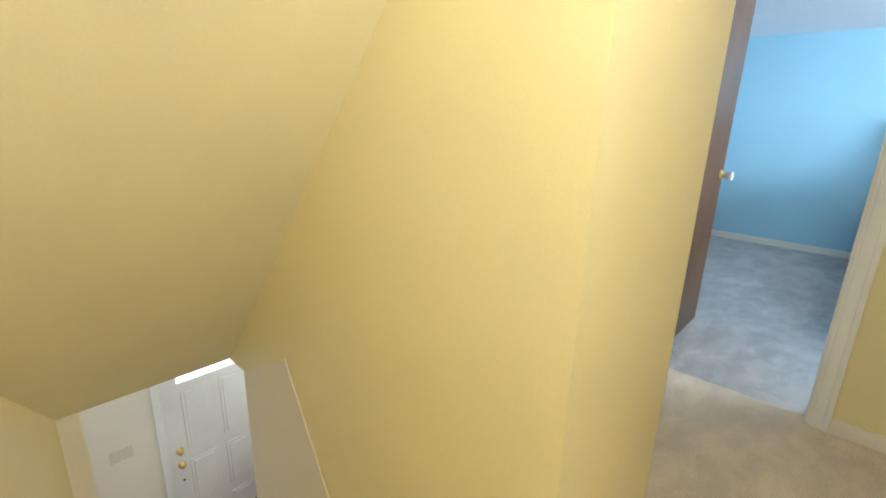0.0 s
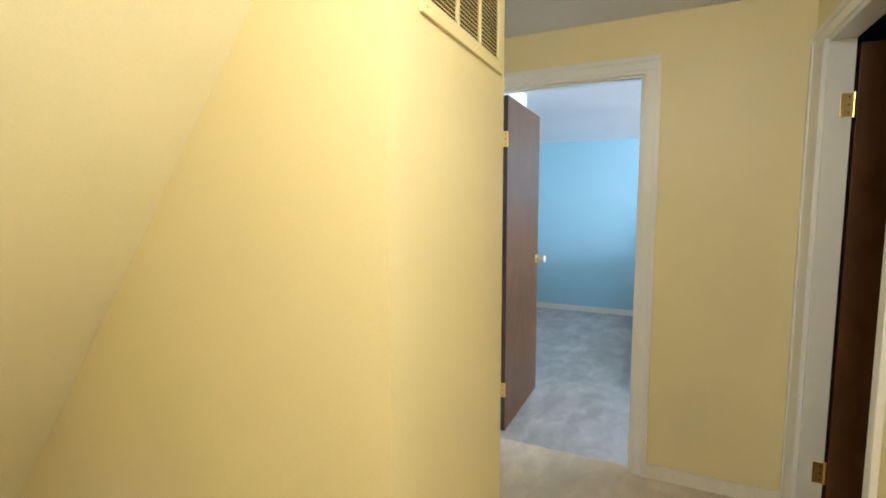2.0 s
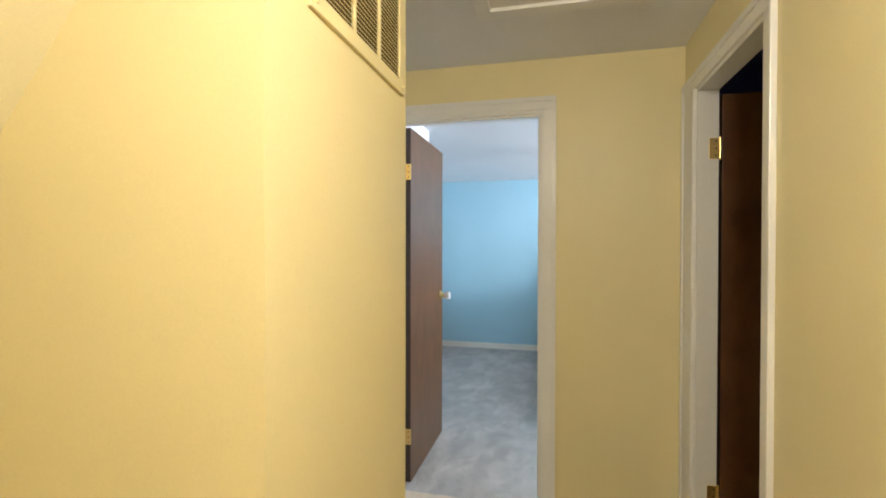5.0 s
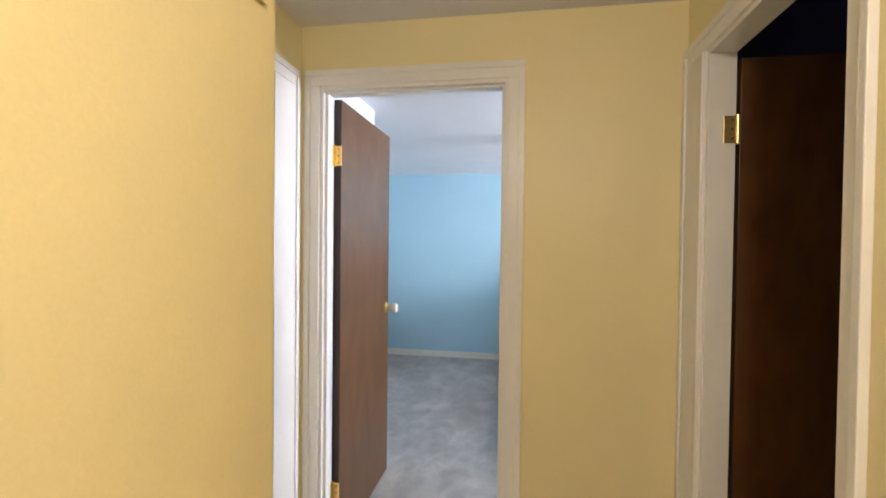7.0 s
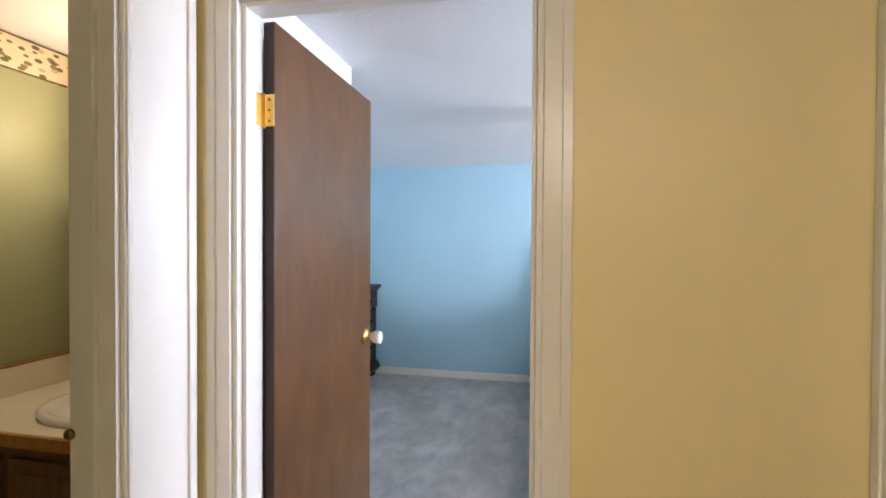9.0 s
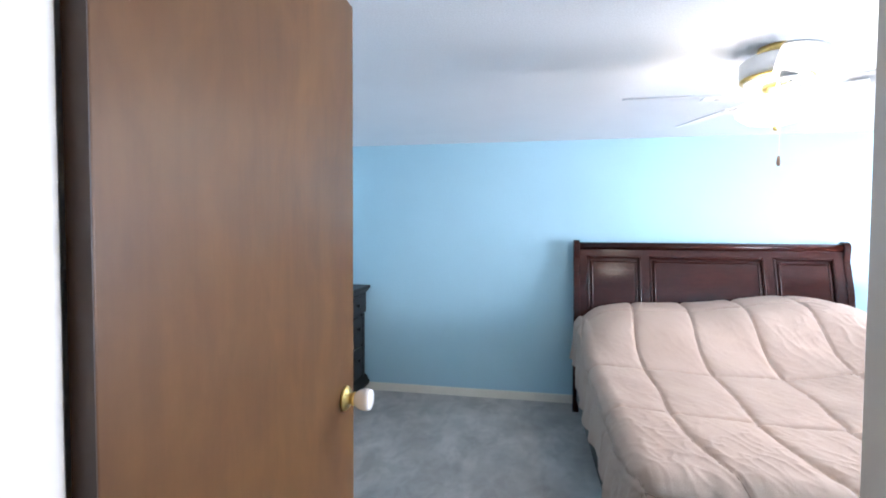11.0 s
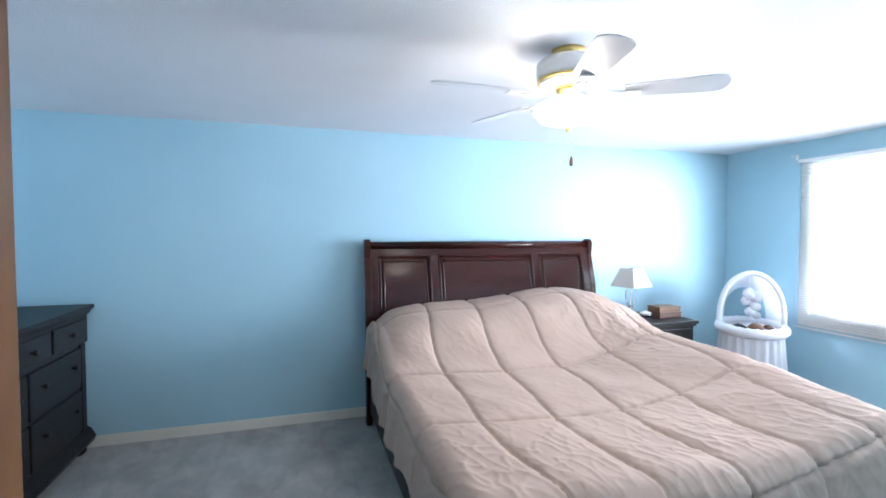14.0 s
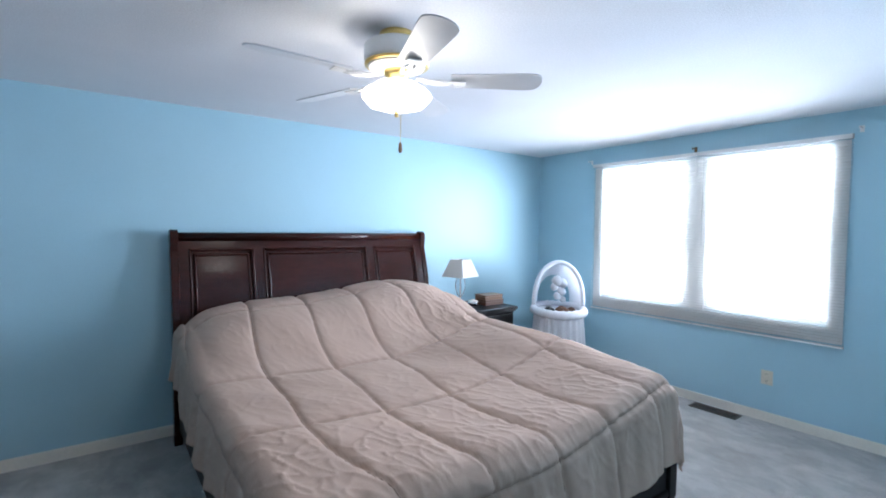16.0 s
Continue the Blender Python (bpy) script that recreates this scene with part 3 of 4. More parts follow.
for z in (-1.94, -2.10):
    part("lock", lathe([(0.035, 0), (0.033, 0.012), (0.022, 0.02), (0.028, 0.045), (0.016, 0.055)], (-4.41, 1.07, z), 20, KN), BRASS, fl, "brass lock", True)
part("peg", lathe([(0.012, 0), (0.010, 0.008)], (-4.41, 1.075, -2.29), 12, KN), DARKBRASS, fl)
sw = thing("light_switch", "almond plastic switch plate on the foyer wall", "light switch")
part("plate", block(-4.40, -4.394, 0.52, 0.70, -1.76, -1.64, 0.002), PLASTIC, sw)
part("toggle", block(-4.394, -4.384, 0.60, 0.61, -1.71, -1.69, 0.001), PLASTIC, sw)

# ---- bathroom ----
bp = thing("wallpaper_border", "cream wallpaper border with trailing brown leaves", "wallpaper", kind="structure")
BORDER = border_paper("leaf_border_paper")
part("strip", block(-1.737, -0.905, 2.936, 2.9395, 2.02, 2.148, 0), BORDER, bp)
part("strip", block(-1.7395, -1.736, 1.39, 2.936, 2.02, 2.148, 0), BORDER, bp)
for z in (2.02, 2.14):
    part("edge_line", blocks((-1.736, -0.905, 2.9345, 2.9362, z, z + 0.006), (-1.7362, -1.7345, 1.39, 2.934, z, z + 0.006)), BOOKA, bp)
van = thing("vanity_cabinet", "dark oak bathroom vanity with raised-panel doors and drawers", "cabinet")
vx0, vx1, vy0, vy1 = -1.735, -0.91, 2.49, 2.935
part("body", block(vx0, vx1, vy0, vy1, 0.09, 0.845, 0.002), DARKOAK, van)
part("toe_kick", block(vx0, vx1, vy0 + 0.06, vy1, 0, 0.09, 0), DARK, van)


def raised_front(name, x0, x1, z0, z1, knobs):
    bm = blocks((x0, x1, vy0 - 0.018, vy0, z0, z1), bevel=0.004)
    cuboid(bm, x0 + 0.04, x1 - 0.04, vy0 - 0.026, vy0 - 0.01, z0 + 0.035, z1 - 0.035, 0.006)
    f = part(name, bm, DARKOAK, van)
    for kx, kz in knobs:
        part("knob", lathe([(0.006, 0), (0.006, 0.012), (0.014, 0.018), (0.013, 0.026), (0.006, 0.029)], (kx, vy0 - 0.02, kz), 14, Matrix.Rotation(radians(90), 4, "X")), DARKBRASS, f, "dark brass knob", True)


for z0, z1 in ((0.66, 0.80), (0.46, 0.63), (0.14, 0.43)):
    raised_front("drawer", vx0 + 0.03, vx0 + 0.29, z0, z1, [(vx0 + 0.16, (z0 + z1) / 2)])
raised_front("false_drawer", vx0 + 0.33, vx1 - 0.03, 0.66, 0.80, [])
raised_front("door", vx0 + 0.33, vx0 + 0.55, 0.14, 0.63, [(vx0 + 0.52, 0.585)])
raised_front("door", vx0 + 0.565, vx1 - 0.03, 0.14, 0.63, [(vx0 + 0.595, 0.585)])
top = thing("bathroom_countertop", "cream laminate vanity top with backsplash and oak edge", "countertop")
part("slab", block(vx0 - 0.003, vx1, vy0 - 0.025, vy1 + 0.003, 0.846, 0.88, 0.003), LAMINATE, top)
part("edge_strip", block(vx0 - 0.003, vx1, vy0 - 0.037, vy0 - 0.0255, 0.842, 0.878, 0.002), OAK, top)
part("backsplash", block(vx0 + 0.017, vx1, vy1 - 0.015, vy1 + 0.003, 0.881, 0.98, 0.002), LAMINATE, top)
part("side_splash", block(vx0 - 0.003, vx0 + 0.016, vy0 - 0.02, vy1 + 0.003, 0.881, 0.98, 0.002), LAMINATE, top)
part("trim_strip", blocks((vx0 + 0.017, vx1, vy1 - 0.015, vy1 + 0.003, 0.981, 0.987), (vx0 - 0.003, vx0 + 0.016, vy0 - 0.02, vy1 + 0.003, 0.981, 0.987)), OAK, top)
part("basin", lathe([(0.235, 0.0), (0.235, 0.014), (0.222, 0.022), (0.205, 0.02), (0.19, 0.006), (0.16, 0.003), (0.02, 0.002)], (-1.27, 2.70, 0.8805), 48, None, 0.78), PORCELAIN, top, "white oval basin rim", True)
fc = thing("basin_faucet", "small chrome basin faucet", "faucet")
part("base", lathe([(0.03, 0), (0.028, 0.015), (0.014, 0.02), (0.012, 0.06)], (-1.33, 2.875, 0.881), 20), CHROME, fc, smooth=True)
part("spout", tube([(-1.33, 2.875, 0.93), (-1.33, 2.86, 0.965), (-1.33, 2.82, 0.97), (-1.33, 2.785, 0.945)], 0.010), CHROME, fc, smooth=True)
mc = thing("mirror_cabinet", "golden oak framed mirror cabinet above the basin", "mirror")
part("box", block(-1.545, -1.0, 2.87, 2.939, 1.01, 1.66, 0.002), OAK, mc)
part("cornice", prism([(2.939, 1.66), (2.855, 1.66), (2.835, 1.685), (2.83, 1.70), (2.939, 1.70)], "x", -1.575, -0.97), OAK, mc)
for r in ((-1.545, -1.495, 1.01, 1.655), (-1.05, -1.0, 1.01, 1.655), (-1.495, -1.05, 1.01, 1.06), (-1.495, -1.05, 1.605, 1.655)):
    part("frame", block(r[0], r[1], 2.852, 2.87, r[2], r[3], 0.005), OAK, mc)
part("mirror_glass", block(-1.494, -1.051, 2.862, 2.867, 1.061, 1.604, 0), MIRROR, mc)
bl = thing("bath_light_bar", "chrome bar with bell shaped frosted shades", "wall light")
part("bar", tube([(-1.60, 2.90, 1.925), (-0.98, 2.90, 1.925)], 0.009), CHROME, bl)
part("back_plate", block(-1.40, -1.18, 2.915, 2.938, 1.89, 1.96, 0.004), CHROME, bl)
for x in (-1.53, -1.29, -1.05):
    s = part("shade", lathe([(0.018, 0.0), (0.022, -0.03), (0.028, -0.07), (0.043, -0.115), (0.040, -0.115), (0.025, -0.07), (0.016, -0.005)], (x, 2.86, 1.90), 24), BATHGLOBE, bl, "lit frosted bell shade", True)
    part("socket", tube([(x, 2.90, 1.925), (x, 2.86, 1.92), (x, 2.86, 1.90)], 0.012), CHROME, s)

for fixture in (mc, bl):
    fixture.location.x += 0.035

# ---- bedroom: its things are laid out in the room's own measure, then set in place together ----
PLACE = Matrix.Translation((-0.0865, 0.285, 0)) @ Matrix.Scale(0.96, 4)
before = set(scene.objects)
WY0, WY1, WZ0, WZ1 = 3.49, 5.35, 0.80, 2.10
win = thing("window_1", "wide double white window with daylight behind it", "window", kind="structure")
wm = (WY0 + WY1) / 2
for ya, yb in ((WY0, wm - 0.075), (wm + 0.075, WY1)):
    fr = part("window_frame", blocks((4.07, 4.14, ya, ya + 0.035, WZ0, WZ1), (4.07, 4.14, yb - 0.035, yb, WZ0, WZ1), (4.07, 4.14, ya + 0.035, yb - 0.035, WZ0, WZ0 + 0.05), (4.07, 4.14, ya + 0.035, yb - 0.035, WZ1 - 0.04, WZ1), bevel=0.002), TRIM, win)
    part("meeting_rail", block(4.08, 4.125, ya + 0.035, yb - 0.035, 1.385, 1.425, 0.003), TRIM, fr)
    for za, zb in ((WZ0 + 0.05, 1.385), (1.425, WZ1 - 0.04)):
        g = part("pane", block(4.10, 4.104, ya + 0.035, yb - 0.035, za, zb, 0), GLASS, fr, "clear glass pane")
        g.visible_shadow = False
for r in ((3.402, WY0, 0.69, 2.115), (WY1, 5.440, 0.69, 2.115), (WY0, WY1, 0.69, WZ0 - 0.019), (WY0, WY1, WZ1, 2.115)):
    part("casing", block(4.043, 4.051, *r, 0.001), TRIM, win, "white window casing")
part("mullion", block(4.06, 4.15, wm - 0.075, wm + 0.075, WZ0, WZ1, 0.003), TRIM, win)
part("window_sill", block(4.045, 4.16, WY0, WY1, WZ0 - 0.018, WZ0 - 0.0005, 0.002), TRIM, win)

slat_mesh = None
for ya, yb in ((3.388, 4.412), (4.420, 5.452)):
    bd = thing("window_blind", "white mini blind lowered over the window, slats open", "blind", "blinds at the bedroom window")
    part("headrail", block(4.008, 4.046, ya, yb, 2.118, 2.15, 0.002), WHITE, bd)
    part("bottom_rail", block(4.016, 4.042, ya + 0.003, yb - 0.003, 0.666, 0.68, 0.003), WHITE, bd)
    for k in range(65):
        if slat_mesh is None:
            bm = prism([(4.017, -0.0006), (4.023, 0.0006), (4.030, 0.0002), (4.037, -0.0018), (4.041, -0.0034), (4.041, -0.0039), (4.037, -0.0023), (4.030, -0.0003), (4.023, 0.0001), (4.017, -0.0011)], "y", -0.511, 0.511)
            o = part("slat", bm, SLAT, bd)
            slat_mesh = o.data
        else:
            o = new("slat", slat_mesh)
            o.parent = bd
        o.location = (0, (ya + yb) / 2, 0.695 + k * 0.0218)
    for f in (0.12, 0.5, 0.88):
        y = ya + (yb - ya) * f
        part("ladder_cord", tube([(4.018, y, 0.67), (4.018, y, 2.12)], 0.0008, 5), WHITE, bd)
    if ya < 4:
        part("tilt_wand", tube([(4.01, yb - 0.06, 2.12), (4.006, yb - 0.06, 1.35)], 0.004, 8), CLEAR, bd)
for y in (5.49, 4.44, 3.35):
    br = thing("curtain_bracket", "small white curtain rod bracket screwed to the wall", "bracket", "brackets over the window")
    part("plate", block(4.046, 4.05, y - 0.012, y + 0.012, 2.155, 2.20, 0.001), WHITE if y != 4.44 else DARKBRASS, br)
    part("hook", tube([(4.047, y, 2.185), (4.0, y, 2.185), (3.99, y, 2.175), (3.985, y, 2.19)], 0.005, 8), WHITE if y != 4.44 else DARKBRASS, br)
outl = thing("wall_outlet", "almond duplex outlet low on the blue wall", "outlet")
part("plate", block(4.044, 4.05, 3.805, 3.885, 0.288, 0.40, 0.002), PLASTIC, outl)
for z in (0.318, 0.37):
    o = part("socket", lathe([(0.017, 0), (0.017, 0.003)], (4.044, 3.845, z), 16, Matrix.Rotation(radians(-90), 4, "Y")), PLASTIC, outl)
    part("slots", blocks((4.0402, 4.0412, 3.838, 3.840, z - 0.006, z + 0.006), (4.0402, 4.0412, 3.850, 3.852, z - 0.006, z + 0.006)), DARK, o)
reg = thing("floor_register", "brown metal floor register set in the carpet", "vent")
part("frame", blocks((3.87, 4.0, 3.99, 4.005, 0, 0.008), (3.87, 4.0, 4.335, 4.35, 0, 0.008), (3.87, 3.885, 4.005, 4.335, 0, 0.008), (3.985, 4.0, 4.005, 4.335, 0, 0.008), bevel=0.002), BROWNMETAL, reg)
part("backing", block(3.885, 3.985, 4.005, 4.335, 0, 0.002, 0), DARK, reg)
for k in range(16):
    part("louvre", block(3.885, 3.985, 4.015 + k * 0.02, 4.023 + k * 0.02, 0.002, 0.0065, 0), BROWNMETAL, reg)

# ---- ceiling fan ----
FX, FY = 0.945, 4.26
fan = thing("ceiling_fan", "white five-blade ceiling fan with brass trim and a lit bowl", "ceiling fan")
part("canopy", lathe([(0.075, 2.314), (0.075, 2.295), (0.06, 2.282), (0.05, 2.27)], (FX, FY, 0), 40), BRASS, fan, "brass ceiling canopy", True)
part("motor", lathe([(0.05, 2.272), (0.125, 2.268), (0.14, 2.255), (0.142, 2.20), (0.13, 2.185), (0.06, 2.183)], (FX, FY, 0), 48), WHITE, fan, "white motor housing", True)
part("band", lathe([(0.12, 2.187), (0.139, 2.184), (0.139, 2.176), (0.12, 2.173)], (FX, FY, 0), 48), BRASS, fan, "brass band", True)
part("lower_housing", lathe([(0.125, 2.1735), (0.118, 2.166), (0.08, 2.158), (0.05, 2.156)], (FX, FY, 0), 48), WHITE, fan, "white lower housing", True)
part("switch_cup", lathe([(0.055, 2.16), (0.053, 2.135), (0.036, 2.12), (0.036, 2.10), (0.06, 2.088), (0.055, 2.08), (0.03, 2.075)], (FX, FY, 0), 36), BRASS, fan, "brass switch housing", True)
bm = bmesh.new()
prof, rings, seg = [(0.05, 2.102), (0.085, 2.100), (0.118, 2.082), (0.142, 2.055), (0.144, 2.032), (0.118, 2.006), (0.065, 1.990), (0.012, 1.986)], [], 80
for r, z in prof:
    rings.append([bm.verts.new((FX + r * (1 + 0.055 * math.cos(9 * a)) * math.cos(a), FY + r * (1 + 0.055 * math.cos(9 * a)) * math.sin(a), z)) for a in (2 * math.pi * i / seg for i in range(seg))])
for a, b in zip(rings, rings[1:]):
    for i in range(seg):
        bm.faces.new((a[i], a[(i + 1) % seg], b[(i + 1) % seg], b[i]))
bmesh.ops.recalc_face_normals(bm, faces=bm.faces)
bowl = part("light_bowl", bm, GLOBE, fan, "lit frosted fluted glass bowl", True)
bowl.visible_shadow = False
part("finial", lathe([(0.004, 1.957), (0.010, 1.962), (0.008, 1.972), (0.014, 1.987)], (FX, FY, 0), 16), BRASS, fan, smooth=True)
part("pull_chain", tube([(FX + 0.004, FY - 0.03, 2.08), (FX + 0.002, FY - 0.03, 1.84)], 0.0014, 6), BRASS, fan)
part("pull_weight", lathe([(0.003, 1.845), (0.007, 1.835), (0.009, 1.81), (0.005, 1.80)], (FX + 0.002, FY - 0.03, 0), 14), BOOKB, fan, "small wooden pull", True)
for k in range(5):
    m = Matrix.Translation((FX, FY, 2.118)) @ Matrix.Rotation(radians(36.5 + 72 * k), 4, "Z")
    iron = tube([(0.09, 0, 0.006), (0.14, 0.012, -0.006), (0.20, 0.022, -0.012), (0.245, 0.012, -0.01)], 0.007, 8)
    other = tube([(0.09, 0, 0.006), (0.14, -0.012, -0.006), (0.20, -0.022, -0.012), (0.245, -0.012, -0.01)], 0.007, 8)
    me = bpy.data.meshes.new("tmp")
    other.to_mesh(me)
    iron.from_mesh(me)
    other.free()
    cuboid(iron, 0.225, 0.30, -0.028, 0.028, -0.013, -0.008, 0.002)
    bmesh.ops.transform(iron, matrix=m, verts=iron.verts)
    arm = part("blade_iron", iron, WHITE, fan, "white scrolled blade iron", True)
    bm = bmesh.new()
    outline = [(0.235, -0.052), (0.235, 0.052)]
    outline += [(0.45, 0.062), (0.57, 0.067)] + [(0.585 + 0.05 * math.sin(a), 0.067 * math.cos(a)) for a in (math.pi * i / 10 for i in range(1, 10))] + [(0.57, -0.067), (0.45, -0.062)]
    lo = [bm.verts.new((x, y, -0.003)) for x, y in outline]
    hi = [bm.verts.new((x, y, 0.003)) for x, y in outline]
    bm.faces.new(list(reversed(lo)))
    bm.faces.new(hi)
    for i in range(len(outline)):
        bm.faces.new((lo[i], lo[(i + 1) % len(outline)], hi[(i + 1) % len(outline)], hi[i]))
    bmesh.ops.recalc_face_normals(bm, faces=bm.faces)
    bmesh.ops.transform(bm, matrix=m @ Matrix.Rotation(radians(-12), 4, "X"), verts=bm.verts)
    part("blade", bm, BLADE, arm, "white rounded fan blade")

# ---- bed ----
bed = thing("sleigh_bed", "dark cherry sleigh bed with a three-panel headboard", "bed")
BX0, BX1 = 0.275, 2.345


def sleigh(y_front, t):
    """Side outline of the headboard: it leans back and rolls over at the top."""
    mid = [(0.0, 0.0), (0.0, 0.55), (0.008, 0.85), (0.034, 1.05), (0.076, 1.22), (0.10, 1.30), (0.125, 1.40)]
    front = [(y_front + d, z) for d, z in mid]
    back = [(y_front + d + t, z - 0.01 * i) for i, (d, z) in enumerate(mid)]
    return front, back


def headline(z):
    pts = [(0.0, 0.0), (0.0, 0.55), (0.008, 0.85), (0.034, 1.05), (0.076, 1.22), (0.10, 1.30), (0.125, 1.40), (0.13, 1.45)]
    def straight(h):
        for (d0, z0), (d1, z1) in zip(pts, pts[1:]):
            if h <= z1:
                return d0 + (d1 - d0) * (h - z0) / (z1 - z0)
        return 0.13
    return sum(straight(max(0.0, z + o)) for o in (-0.08, -0.04, 0.0, 0.04, 0.08)) / 5


for x0, x1 in ((BX0, BX0 + 0.05), (BX1 - 0.05, BX1)):
    f, b = sleigh(5.985, 0.075)
    roll = [(6.125 + 0.052 * math.cos(a), 1.398 + 0.052 * math.sin(a)) for a in (math.pi * (1.0 - i / 8) for i in range(0, 12))]
    part("post", prism(f[:-1] + roll + list(reversed(b[:-1])), "x", x0, x1, 0.004), CHERRY, bed, "curved end post")


def curved_panel(x0, x1, z0, z1, depth, thick, steps=24):
    rows = [z0 + (z1 - z0) * i / steps for i in range(steps + 1)]
    out = [(5.985 + headline(z) - depth, z) for z in rows] + [(5.985 + headline(z) - depth + thick, z) for z in reversed(rows)]
    return prism(out, "x", x0, x1)


part("backboard", curved_panel(BX0 + 0.05, BX1 - 0.05, 0.30, 1.385, -0.034, 0.03), CHERRY, bed, smooth=True).data.set_sharp_from_angle(angle=radians(30))
part("top_rail", curved_panel(BX0 + 0.05, BX1 - 0.05, 1.315, 1.40, -0.004, 0.04, 4), CHERRY, bed, smooth=True).data.set_sharp_from_angle(angle=radians(30))
part("top_roll", tube([(BX0 + 0.05, 6.115, 1.398), (BX1 - 0.05, 6.115, 1.398)], 0.032, 20), CHERRY, bed, smooth=True)
cuts = [BX0 + 0.05, BX0 + 0.115, BX0 + 0.535, BX0 + 0.61, BX1 - 0.61, BX1 - 0.535, BX1 - 0.115, BX1 - 0.05]


def bead(x0, z0, x1, z1, depth, radius):
    """A round moulding laid on the curve of the headboard."""
    return tube([(x0 + (x1 - x0) * i / 16, 5.985 + headline(z0 + (z1 - z0) * i / 16) - depth, z0 + (z1 - z0) * i / 16) for i in range(17)], radius, 12)


for i in (0, 2, 4, 6):
    part("stile", curved_panel(cuts[i], cuts[i + 1], 0.32, 1.315, -0.006, 0.026), CHERRY, bed, smooth=True).data.set_sharp_from_angle(angle=radians(30))
for i in (1, 3, 5):
    a, b = cuts[i], cuts[i + 1]
    pn = part("panel", curved_panel(a + 0.042, b - 0.042, 0.40, 1.262, -0.014, 0.018), CHERRY, bed, "raised panel", True)
    pn.data.set_sharp_from_angle(angle=radians(30))
    for x in (a + 0.004, b - 0.004):
        part("moulding", bead(x, 0.40, x, 1.312, -0.010, 0.010), CHERRY, pn, smooth=True)
    part("moulding", bead(a, 1.309, b, 1.309, -0.010, 0.010), CHERRY, pn, smooth=True)
    for x in (a + 0.034, b - 0.034):
        part("bead", bead(x, 0.40, x, 1.272, -0.018, 0.010), CHERRY, pn, smooth=True)
    part("bead", bead(a + 0.03, 1.272, b - 0.03, 1.272, -0.018, 0.010), CHERRY, pn, smooth=True)
for x in (BX0 + 0.03, BX1 - 0.055):
    part("side_rail", block(x, x + 0.025, 3.76, 5.985, 0.10, 0.30, 0.004), BLACKWOOD, bed)
part("footboard", block(BX0 + 0.06, BX1 - 0.06, 3.70, 3.735, 0.10, 0.36, 0.006), BLACKWOOD, bed, "low black footboard")
part("foot_moulding", block(BX0 + 0.05, BX1 - 0.05, 3.685, 3.745, 0.075, 0.115, 0.01), BLACKWOOD, bed)
for x in (BX0 + 0.0, BX1 - 0.075):
    leg = part("foot_post", block(x, x + 0.075, 3.68, 3.755, 0.06, 0.40, 0.008), BLACKWOOD, bed)
    part("bun_foot", lathe([(0.028, 0), (0.045, 0.012), (0.05, 0.03), (0.042, 0.055), (0.034, 0.062)], (x + 0.037, 3.717, 0), 20), BLACKWOOD, leg, smooth=True)
base = thing("box_spring", "dark grey fabric box spring under the mattress", "box spring")
part("cover", block(BX0 + 0.055, BX1 - 0.056, 3.77, 5.96, 0.02, 0.36, 0.02), BASEFAB, base)
mat_ = thing("mattress", "white sheeted mattress under the comforter", "mattress")
part("body", block(BX0 + 0.06, BX1 - 0.06, 3.77, 5.965, 0.361, 0.585, 0.04), SHEET, mat_)


def bump1(v, c, w):
    return math.exp(-((v - c) / w) ** 2)


def quilt_top(x, y):
    """Height of the comforter over mattress and pillows."""
    head = 1 / (1 + math.exp(-(y - 5.36) / 0.115))
    across = 0.235 + 0.035 * bump1(x, 0.85, 0.45) + 0.125 * bump1(x, 1.85, 0.62)
    fall = 1 / (1 + math.exp((x - 2.26) / 0.07)) * 1 / (1 + math.exp((0.36 - x) / 0.05))
    sag = -0.03 * bump1(x, 1.3, 0.6) * (1 - head)
    sag += 0.14 * bump1(x, 2.30, 0.42) * bump1(y, 4.7, 0.95)
    return 0.655 + head * across * (0.35 + 0.65 * fall) + sag


XL, XR, YF, YH = 0.36, 2.235, 3.79, 5.985
DROP_L, DROP_R, DROP_F = 0.36, 0.43, 0.48
SEAM_U, SEAM_V = 0.375, 0.70


def edge_roll(h, r=0.085):
    """How far out and down the cloth is after h metres past the mattress edge."""
    if h < r * 1.5708:
        return r * math.sin(h / r), r * (1 - math.cos(h / r))
    return r + 0.10 * (h - r * 1.5708), r + (h - r * 1.5708)


def bend_u(u, v):
    return 0.06 * math.sin(2.1 * v + 0.6 * u) + 0.025 * math.sin(5 * v)


